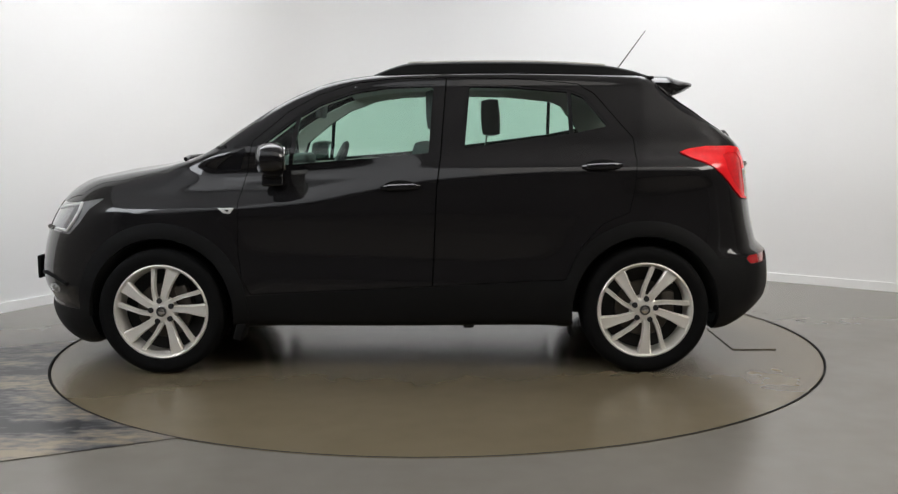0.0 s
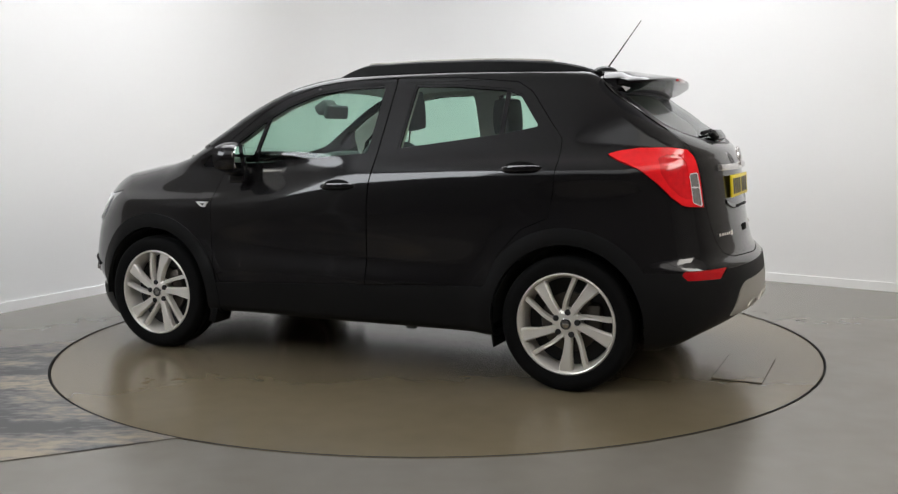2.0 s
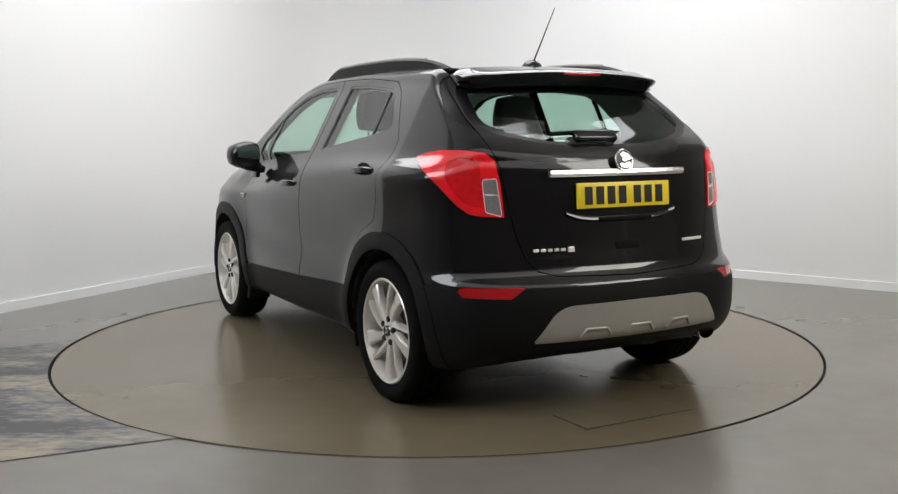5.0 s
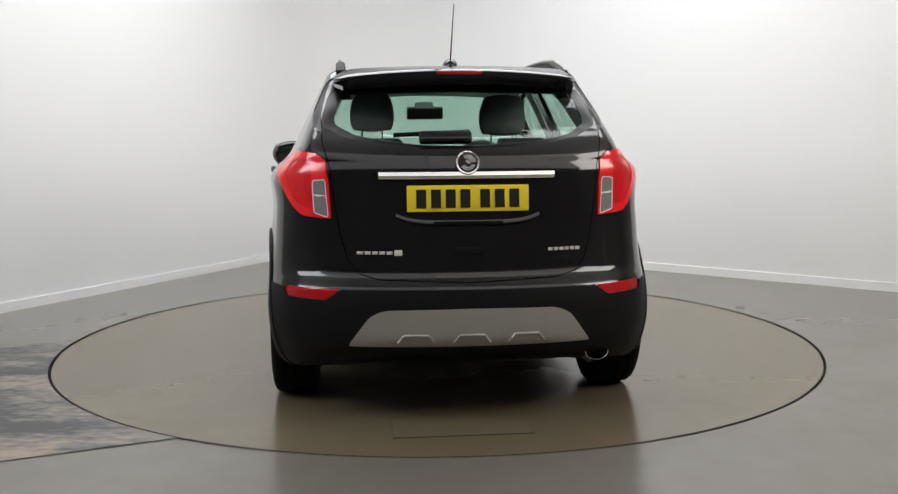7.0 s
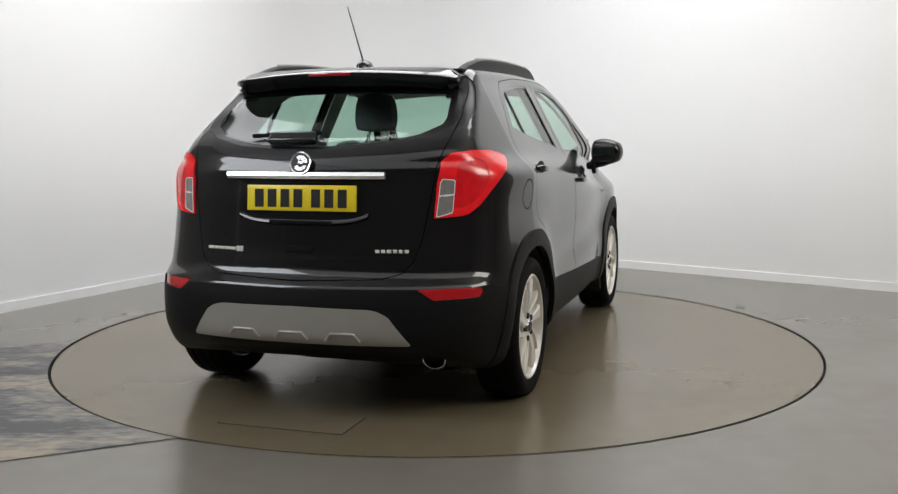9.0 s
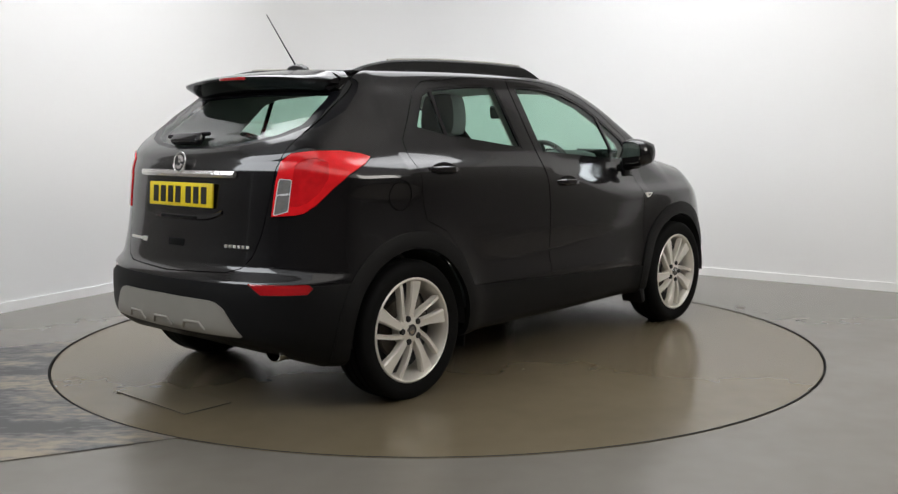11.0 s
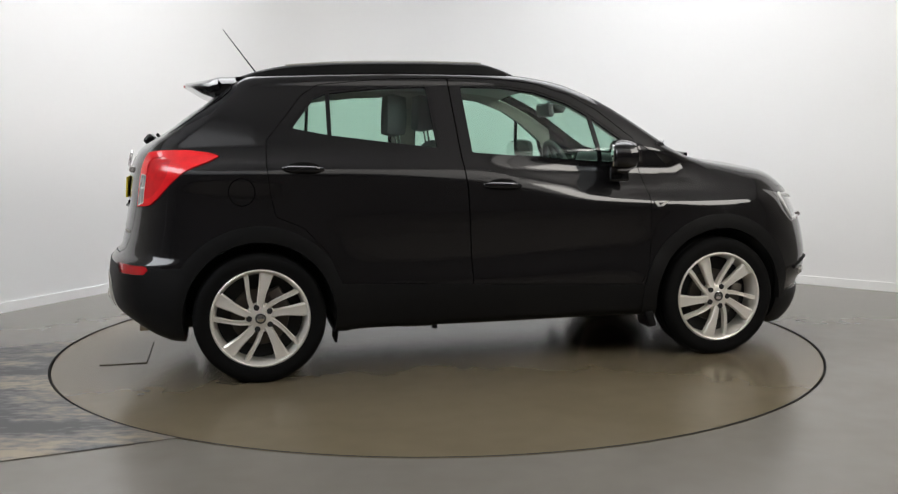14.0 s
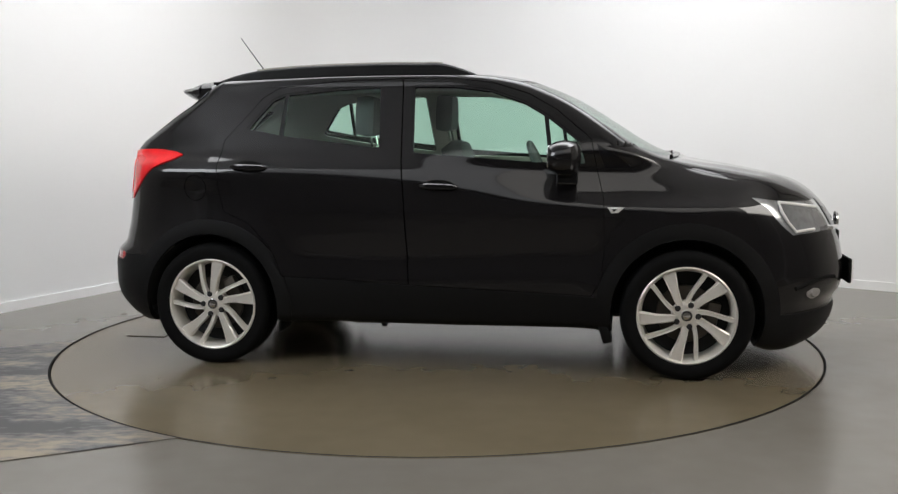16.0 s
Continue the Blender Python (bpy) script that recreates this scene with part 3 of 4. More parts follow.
HEADLAMP = [(1.575, 0.938), (1.70, 0.918), (1.83, 0.900), (1.955, 0.872), (2.05, 0.83), (2.05, 0.755), (1.965, 0.752), (1.80, 0.738), (1.73, 0.80), (1.67, 0.875)]


def mirror(poly):
    return poly + [(-a, b) for a, b in poly[::-1]]


def car_skin():
    body = skin(0.0135)

    def side(p, poly):
        return outline(poly, p[:, 0], p[:, 2])

    def both(s, *conds):
        for c in conds:
            s = np.maximum(s, c)
        return s

    # wheel openings
    def wheel_d(p):
        return np.minimum(np.hypot(p[:, 0] - HUBX, (p[:, 2] - HUBZ) * 0.98), np.hypot(p[:, 0] + HUBX, (p[:, 2] - HUBZ) * 0.98))

    p = body[0]
    _, body = cut(body, both(wheel_d(p) - 0.385, 0.42 - np.abs(p[:, 1])))

    # windscreen
    p = body[0]
    yy = np.abs(p[:, 1])
    ws = both(outline(SCREEN, p[:, 0], yy), 1.0 - p[:, 2])
    glass, body = cut(body, ws)
    ring, glass2 = cut(glass, -(0.0 + outline(SCREEN, glass[0][:, 0], np.abs(glass[0][:, 1])) + 0.028))
    w = panel("windscreen", glass2, GLASS, CAR, "green tinted curved windscreen", sink=0.004, thick=0.0)
    w.visible_shadow = False
    panel("windscreen_border", ring, GLOSSBLACK, CAR, "black border of the windscreen", sink=0.003, thick=0.004)

    # doors
    for sgn, word in ((1, "left"), (-1, "right")):
        for nm, poly, dlo, bar in (("front_door", DOOR_FRONT, DLO_FRONT, ((0.548, 1.37), (0.588, 1.09))), ("rear_door", DOOR_REAR, DLO_REAR, ((-0.893, 1.50), (-0.897, 1.24)))):
            p = body[0]
            on_side = 0.45 - sgn * p[:, 1]
            s = both(side(p, poly), on_side)
            door, body = cut(body, s)
            # the joint round the door
            joint, door = cut(door, -(both(side(door[0], poly), 0.45 - sgn * door[0][:, 1]) + 0.0035))
            # window opening
            gl, door = cut(door, side(door[0], dlo))
            d_ob = panel(nm, door, PAINT, CAR, thick=0.022)
            panel("door_joint", joint, SEALGAP, d_ob, sink=0.007, thick=0.006)
            seal, gl = cut(gl, -(side(gl[0], dlo) + 0.012))
            (ax, az), (bx, bz) = bar
            q = gl[0]
            ln = math.hypot(bx - ax, bz - az)
            dist = np.abs((q[:, 0] - ax) * (bz - az) - (q[:, 2] - az) * (bx - ax)) / ln - 0.011
            post, gl = cut(gl, dist)
            panel("window_seal", seal, GLOSSBLACK, d_ob, sink=0.002, thick=0.012)
            panel("window_post", post, GLOSSBLACK, d_ob, sink=0.002, thick=0.014)
            right = (gl[0][:, 0] - ax) * (bz - az) - (gl[0][:, 2] - az) * (bx - ax)
            a, b = cut(gl, right)
            for piece in (a, b):
                g = panel("window", piece, GLASS, d_ob, "green tinted side window", sink=0.006, thick=0.0)
                g.visible_shadow = False
            DOORS[(nm, sgn)] = d_ob

    # lamps that wrap round the rear corners
    for sgn in (1, -1):
        p = body[0]
        u = -p[:, 0] - sgn * p[:, 1]
        cond = both(0.3 - sgn * p[:, 1], p[:, 0] + 1.2)
        lamp, body = cut(body, both(outline(LAMP, u, p[:, 2]), cond))
        whole = lamp
        q = lamp[0]
        edge, lamp = cut(lamp, -(outline(LAMP, -q[:, 0] - sgn * q[:, 1], q[:, 2]) + 0.004))
        q = lamp[0]
        clear, lamp = cut(lamp, outline(LAMP_CLEAR, -q[:, 0] - sgn * q[:, 1], q[:, 2]))
        q = clear[0]
        rim, clear = cut(clear, -(outline(LAMP_CLEAR, -q[:, 0] - sgn * q[:, 1], q[:, 2]) + 0.0045))
        q = lamp[0]
        ring, lamp = cut(lamp, outline(LAMP_RING, -q[:, 0] - sgn * q[:, 1], q[:, 2]))
        l_ob = panel("tail_lamp", lamp, RED, CAR, "red tail lamp with a clear segment", sink=-0.006, thick=0.03)
        panel("lamp_joint", edge, SEALGAP, l_ob, sink=0.005, thick=0.01)
        panel("lamp_backing", whole, LAMPBACK, l_ob, "dark inner lamp housing", sink=0.05, thick=0.006)
        panel("segment_rim", rim, WHITELENS, l_ob, sink=-0.007, thick=0.02)
        panel("lamp_bowl", ring, REDBOWL, l_ob, "deeper red bowl of the lamp", sink=-0.003, thick=0.02)
        q = clear[0]
        strip, clear = cut(clear, np.abs(q[:, 2] - (0.998 - 0.12 * (-q[:, 0] - sgn * q[:, 1] - 1.2))) - 0.005)
        up, dn = cut(clear, -(clear[0][:, 2] - (0.998 - 0.12 * (-clear[0][:, 0] - sgn * clear[0][:, 1] - 1.2))))
        for piece in (up, dn):
            panel("clear_segment", piece, CLEARLENS, l_ob, "clear ribbed lamp segment", sink=-0.003, thick=0.02)
        panel("segment_divider", strip, WHITELENS, l_ob, sink=-0.006, thick=0.02)
        p = body[0]
        u = -p[:, 0] - sgn * p[:, 1]
        refl, body = cut(body, both(outline(REFLECTOR, u, p[:, 2]), 0.3 - sgn * p[:, 1], p[:, 0] + 1.5))
        panel("rear_reflector", refl, REDDARK, CAR, "red reflector in the rear bumper", sink=0.004, thick=0.01)

    # tailgate with its window
    p = body[0]
    gate, body = cut(body, both(outline(mirror(GATE), p[:, 1], p[:, 2]), p[:, 0] + 1.38))
    q = gate[0]
    joint, gate = cut(gate, -(both(outline(mirror(GATE), q[:, 1], q[:, 2]), q[:, 0] + 1.38) + 0.004))
    q = gate[0]
    rg, gate = cut(gate, outline(mirror(REARGLASS_LINE), q[:, 1], q[:, 2]))
    t_ob = panel("tailgate", gate, PAINT, CAR, thick=0.022)
    panel("gate_joint", joint, SEALGAP, t_ob, sink=0.009, thick=0.006)
    q = rg[0]
    border, rg = cut(rg, -(outline(mirror(REARGLASS_LINE), q[:, 1] * 1.07, q[:, 2]) + 0.013))
    g = panel("rear_window", rg, REARGLASS, t_ob, "tinted rear window", sink=0.003, thick=0.0)
    g.visible_shadow = False
    panel("window_border", border, DARKPANE, t_ob, "black border of the rear window", sink=0.002, thick=0.01)
    DOORS["gate"] = t_ob
    # the window's black corners wrap round onto the flanks
    for sgn in (1, -1):
        p = body[0]
        cor, body = cut(body, both(outline(CORNER, p[:, 0], p[:, 2]), 0.3 - sgn * p[:, 1]))
        panel("corner_pane", cor, DARKPANE, t_ob, "satin black corner of the rear window", sink=0.004, thick=0.012)

    # black quarter panels at the feet of the windscreen pillars
    for sgn in (1, -1):
        p = body[0]
        qp, body = cut(body, both(outline(QUARTER, p[:, 0], p[:, 2]), 0.45 - sgn * p[:, 1]))
        panel("quarter_panel", qp, DARKPANE, CAR, "satin black panel at the foot of the windscreen pillar", sink=0.003, thick=0.012)

    # headlamps
    for sgn in (1, -1):
        p = body[0]
        hl, body = cut(body, both(outline(HEADLAMP, p[:, 0] - 0.55 * np.maximum(0, 0.70 - sgn * p[:, 1]), p[:, 2]), 0.38 - sgn * p[:, 1], 1.5 - p[:, 0]))
        h_ob = panel("headlamp", hl, HEADLENS, CAR, "clear headlamp with a bright light strip", sink=0.004, thick=0.03)
        HEAD.append(h_ob)

    # lower plastic: wheel arch bands, sills, bumpers
    p = body[0]
    wd = wheel_d(p)
    arch = both(wd - 0.462, 0.5 - np.abs(p[:, 1]), 0.18 - p[:, 2])
    bands, body = cut(body, arch)
    for sx in (1, -1):
        a, bands = cut(bands, -sx * bands[0][:, 0])
        for sy in (1, -1):
            b, a = cut(a, -sy * a[0][:, 1])
            panel("arch_trim", b, PLASTIC, CAR, "grained black plastic wheel arch trim", sink=-0.008, thick=0.03)
    p = body[0]
    lowline = np.where(p[:, 0] < -1.3, 0.603, np.where(p[:, 0] > 1.3, 0.335, 0.458 - 0.0456 * p[:, 0]))
    low, body = cut(body, p[:, 2] - lowline)
    rb, low = cut(low, low[0][:, 0] + 1.3)
    fb, low = cut(low, 1.3 - low[0][:, 0])
    q = rb[0]
    SK = mirror([(0, 0.372), (0.52, 0.372), (0.43, 0.493), (0.39, 0.515), (0.35, 0.524), (0, 0.529)])
    skid, rb = cut(rb, both(outline(SK, q[:, 1], q[:, 2]), q[:, 0] + 1.7))
    r_ob = panel("rear_bumper", rb, PLASTIC, CAR, "grained black plastic rear bumper", sink=-0.004, thick=0.03)
    panel("skid_plate", skid, SKID, r_ob, "satin silver skid plate", sink=-0.010, thick=0.03)
    panel("front_bumper", fb, PLASTIC, CAR, "grained black plastic lower front bumper", sink=-0.004, thick=0.03)
    sill, under = cut(low, 0.70 - np.abs(low[0][:, 1]))
    for sgn in (1, -1):
        a, sill = cut(sill, -sgn * sill[0][:, 1])
        panel("sill_trim", a, PLASTIC, CAR, "grained black plastic sill trim", sink=-0.004, thick=0.03)
    panel("underbody", under, DARK, CAR, "dark floor pan under the car", thick=0.02)
    # fuel flap in the body's right side
    p = body[0]
    fl, body = cut(body, both(outline(FUEL, p[:, 0], p[:, 2]), 0.4 + p[:, 1]))
    edge, fl = cut(fl, -(outline(FUEL, fl[0][:, 0], fl[0][:, 2]) + 0.0055))
    f_ob = panel("fuel_flap", fl, PAINT, CAR, thick=0.01)
    panel("flap_joint", edge, SEALGAP, f_ob, sink=0.005, thick=0.005)
    # roof is a panel of its own
    p = body[0]
    roof, body = cut(body, both(np.abs(p[:, 1]) - 0.50, 1.45 - p[:, 2], p[:, 0] - 0.47))
    panel("roof", roof, PAINT, CAR, thick=0.03)
    p = body[0]
    hood, body = cut(body, both(outline([(1.25, -0.3), (1.28, 0.35), (1.16, 0.665), (1.5, 0.70), (1.75, 0.665), (1.93, 0.50), (2.04, 0.3), (2.07, -0.3)], p[:, 0], np.abs(p[:, 1])), 0.80 - p[:, 2]))
    q = hood[0]
    edge, hood = cut(hood, -(outline([(1.25, -0.3), (1.28, 0.35), (1.16, 0.665), (1.5, 0.70), (1.75, 0.665), (1.93, 0.50), (2.04, 0.3), (2.07, -0.3)], q[:, 0], np.abs(q[:, 1])) + 0.003))
    h_ob = panel("bonnet", hood, PAINT, CAR, thick=0.02)
    panel("bonnet_joint", edge, SEALGAP, h_ob, sink=0.007, thick=0.006)
    panel("body", body, PAINT, CAR, "glossy black painted body shell", thick=0.022)


DOORS, HEAD = {}, []
car_skin()


def wheel():
    root = new("wheel")
    tagged(root, "silver twin-spoke alloy wheel with a black tyre")
    prof = [(0.248, 0.088), (0.256, 0.100), (0.285, 0.107), (0.305, 0.108), (0.322, 0.100), (0.332, 0.088), (0.3355, 0.070)]
    for g in (0.048, 0.0, -0.048):
        prof += [(0.337, g + 0.007), (0.329, g + 0.005), (0.329, g - 0.005), (0.337, g - 0.007)]
    prof += [(0.3355, -0.070), (0.332, -0.088), (0.322, -0.100), (0.300, -0.108), (0.256, -0.100), (0.248, -0.088)]
    part("tyre", lathe(prof, 96, True), RUBBER, root, "black rubber tyre")
    rim = part("rim", lathe([(0.252, 0.084), (0.2525, 0.096), (0.246, 0.101), (0.240, 0.098), (0.235, 0.085), (0.226, 0.06), (0.219, -0.02), (0.229, -0.095), (0.238, -0.095), (0.243, 0.07)], 96, True), SILVER, root, "silver alloy rim")

    def spoke(a0, a1, widths, lift):
        bm = bmesh.new()
        rows = []
        steps = 10
        for i in range(steps + 1):
            t = i / steps
            r = 0.050 + (0.242 - 0.050) * t
            a = a0 + (a1 - a0) * (1 - (1 - t) ** 1.8)
            w = float(np.interp(t, (0, 0.5, 1), widths))
            y = 0.076 + 0.016 * math.sin(math.pi * (0.12 + 0.62 * t)) + lift
            ca, sa = math.cos(a), math.sin(a)
            row = []
            for k, (off, dy) in enumerate(((-0.5, -0.034), (-0.5, -0.007), (-0.38, 0.0), (0.0, -0.003), (0.38, 0.0), (0.5, -0.007), (0.5, -0.034))):
                row.append(bm.verts.new((r * ca - off * w * sa, y + dy, r * sa + off * w * ca)))
            rows.append(row)
        for a, b in zip(rows, rows[1:]):
            for k in range(7):
                bm.faces.new((a[k], a[(k + 1) % 7], b[(k + 1) % 7], b[k]))
        bm.faces.new(rows[0]), bm.faces.new(rows[-1])
        bmesh.ops.recalc_face_normals(bm, faces=bm.faces[:])
        return bm
    for i in range(5):
        k = radians(72 * i)
        part("spoke", spoke(radians(180 - 64) + k, radians(180 - 54) + k, (0.034, 0.046, 0.076), 0.0), SILVER, root)
        part("spoke", spoke(radians(180 - 104) + k, radians(180 - 80) + k, (0.026, 0.022, 0.026), -0.002), SILVER, root)
    part("hub", lathe([(0.0, 0.084), (0.040, 0.084), (0.062, 0.080), (0.074, 0.070), (0.076, 0.03)], 40), SILVER, root)
    part("centre_cap", lathe([(0.0, 0.093), (0.022, 0.0925), (0.028, 0.090), (0.030, 0.084)], 32), CHROME, root, "chrome centre cap with a plain emblem")
    part("cap_ring", lathe([(0.019, 0.0925), (0.0195, 0.0945), (0.025, 0.0945), (0.0255, 0.0915)], 32), BARBLACK, root)
    for i in range(5):
        a = radians(180 - 82 + 72 * i)
        c = (0.0575 * math.cos(a), 0, 0.0575 * math.sin(a))
        bm = lathe([(0.0, 0.090), (0.012, 0.090), (0.0145, 0.087), (0.0155, 0.076)], 16)
        bm.transform(Matrix.Translation(c))
        part("wheel_bolt", bm, DARK, root, "dark recessed wheel bolt")
    part("brake_disc", lathe([(0.05, 0.022), (0.145, 0.022), (0.148, 0.018), (0.148, 0.0), (0.05, 0.0)], 48), STEEL, root, "grey brake disc")
    part("brake_backplate", lathe([(0.0, -0.012), (0.226, -0.012), (0.226, -0.02), (0.0, -0.02)], 48), DARK, root)
    bm = box(0.07, 0.06, 0.15, Matrix.Translation((-0.125, 0.018, 0.02)), 0.015)
    part("brake_caliper", bm, STEEL, root, "cast brake caliper")
    return root


def wheels():
    w = wheel()
    w.parent = CAR
    spots = [(sx, sy) for sx in (1, -1) for sy in (1, -1)]
    for k, (sx, sy) in enumerate(spots):
        m = Matrix.Translation((sx * HUBX + CX, sy * 0.775 + CY, HUBZ)) @ pose(0, 0, 0, 0, 0, 0 if sy > 0 else 180) @ pose(0, 0, 0, 0, (19, -13, 0, 27)[k], 0)
        if k == 0:
            w.matrix_basis = m
        else:
            copy_thing(w, m)
    # liners round the wheels
    for sx, sy in spots:
        bm = bmesh.new()
        ring = []
        for i in range(33):
            a = math.radians(-4 + 188 * i / 32)
            ring.append([bm.verts.new((0.384 * math.cos(a), y, 0.384 * math.sin(a))) for y in (0.0, -0.42)])
        for a, b in zip(ring, ring[1:]):
            bm.faces.new((a[0], b[0], b[1], a[1]))
        cen = bm.verts.new((0, -0.42, 0))
        for a, b in zip(ring, ring[1:]):
            bm.faces.new((a[1], b[1], cen))
        bm.transform(Matrix.Translation((sx * HUBX + CX, sy * 0.865 + CY, HUBZ)) @ Matrix.Diagonal((1, sy, 1, 1)))
        part("wheel_liner", bm, DARK, CAR, "dark wheel arch liner")
        if sx < 0:
            fx = 0.395 - HUBX
            bm = box(0.012, 0.17, 0.20, Matrix.Translation((fx + CX, sy * 0.775 + CY, 0.285)) @ pose(0, 0, 0, 0, 8, 0), 0.005)
            part("mudflap", bm, RUBBER, CAR, "black rubber mudflap")
        else:
            bm = box(0.05, 0.15, 0.10, Matrix.Translation((HUBX - 0.408 + CX, sy * 0.785 + CY, 0.225)) @ pose(0, 0, 0, 0, -16, 0), 0.012)
            part("arch_lip", bm, PLASTIC, CAR, "black plastic lip behind the front wheel")


wheels()


def at(x, y, z):
    return Matrix.Translation((x + CX, y + CY, z))


def surf(y, z):
    """The x of the car's tail at a height and half width."""
    lo, hi = -2.3, -1.0
    for _ in range(40):
        mid = (lo + hi) / 2
        if shape(np.array([[mid, y, z]]))[0] > 0:
            lo = mid
        else:
            hi = mid
    return hi


def flank(x, z):
    """The half width of the car at a place along it."""
    lo, hi = 0.2, 1.1
    for _ in range(40):
        mid = (lo + hi) / 2
        if shape(np.array([[x, mid, z]]))[0] > 0:
            hi = mid
        else:
            lo = mid
    return lo


def spoiler():
    bm = bmesh.new()
    rows = []
    n = 28
    for i in range(n + 1):
        y = -0.568 + 1.136 * i / n
        zt = float(TOP(-1.34 + 0.24 * y * y)) - 0.075 * y * y + 0.004
        drop = 0.090 * y * y + 0.05 * abs(y) ** 6
        e = max(0.0, abs(y) - 0.48) / 0.088
        zt -= 0.032 * e * e
        tip = -1.640 + 0.24 * y * y + 0.07 * e * e
        lift = 0.028 * e * e
        pts = [(-1.33, zt), (-1.45, zt - 0.004), (tip + 0.06, 1.560 - drop), (tip + 0.012, 1.551 - drop), (tip, 1.543 - drop), (tip + 0.004, 1.531 - drop), (tip + 0.055, 1.500 - drop + lift), (-1.47, 1.468 - drop * 0.5 + lift), (-1.40, 1.47 - drop + lift)]
        rows.append([bm.verts.new((x + CX, y + CY, z)) for x, z in pts])
    for a, b in zip(rows, rows[1:]):
        for k in range(len(a) - 1):
            bm.faces.new((a[k], a[k + 1], b[k + 1], b[k]))
    bm.faces.new(rows[0]), bm.faces.new(rows[-1])
    bmesh.ops.recalc_face_normals(bm, faces=bm.faces[:])
    ob = part("roof_spoiler", bm, PAINT, CAR, "glossy black roof spoiler")
    bm = box(0.012, 0.21, 0.016, at(-1.634, 0, 1.536), 0.004)
    part("brake_light", bm, REDDARK, ob, "red high-level brake light")


def rails():
    for sy in (1, -1):
        bm = bmesh.new()
        prof = curve([(-1.29, 1.558), (-1.22, 1.585), (-1.08, 1.620), (-0.9, 1.637), (-0.5, 1.650), (-0.2, 1.648), (-0.05, 1.640), (0.03, 1.614), (0.13, 1.570)])
        rows = []
        for i in range(49):
            x = -1.36 + 1.55 * i / 48
            yc = 0.545 - 0.05 * max(0, x + 0.2) ** 2 - 0.02 * max(0, -x - 0.9)
            zt = float(prof(-1.29 + (x + 1.36) * 1.42 / 1.55))
            zb = 1.565
            w = 0.022
            rows.append([bm.verts.new((x + CX, sy * (yc + o) + CY, z)) for o, z in ((w + 0.004, zb), (w, zt - 0.010), (w * 0.6, zt - 0.003), (0, zt), (-w * 0.6, zt - 0.003), (-w, zt - 0.010), (-w - 0.004, zb))])
        for a, b in zip(rows, rows[1:]):
            for k in range(6):
                bm.faces.new((a[k], a[k + 1], b[k + 1], b[k]))
        bm.faces.new(rows[0]), bm.faces.new(rows[-1])
        bmesh.ops.recalc_face_normals(bm, faces=bm.faces[:])
        ob = part("roof_rail", bm, PLASTIC, CAR, "black roof rail with a bright top strip")
        bm = tube([(x + CX, sy * (0.545 - 0.05 * max(0, x + 0.2) ** 2) + CY, float(prof(-1.29 + (x + 1.36) * 1.42 / 1.55)) + 0.001) for x in np.linspace(-1.10, -0.03, 30)], 0.007, 8)
        part("rail_strip", bm, SKID, ob, "bright aluminium strip")


def antenna():
    bm = bmesh.new()
    bmesh.ops.create_uvsphere(bm, u_segments=20, v_segments=10, radius=1, matrix=at(-1.215, 0, 1.590) @ Matrix.Diagonal((0.075, 0.038, 0.040, 1)))
    ob = part("antenna_base", bm, GLOSSBLACK, CAR, "black antenna base")
    bm = tube([(-1.225 + CX, CY, 1.61), (-1.30 + CX, CY, 1.71), (-1.414 + CX, CY, 1.866)], 0.0045, 8, 0.45)
    part("antenna_mast", bm, SEALGAP, ob, "thin flexible antenna mast")


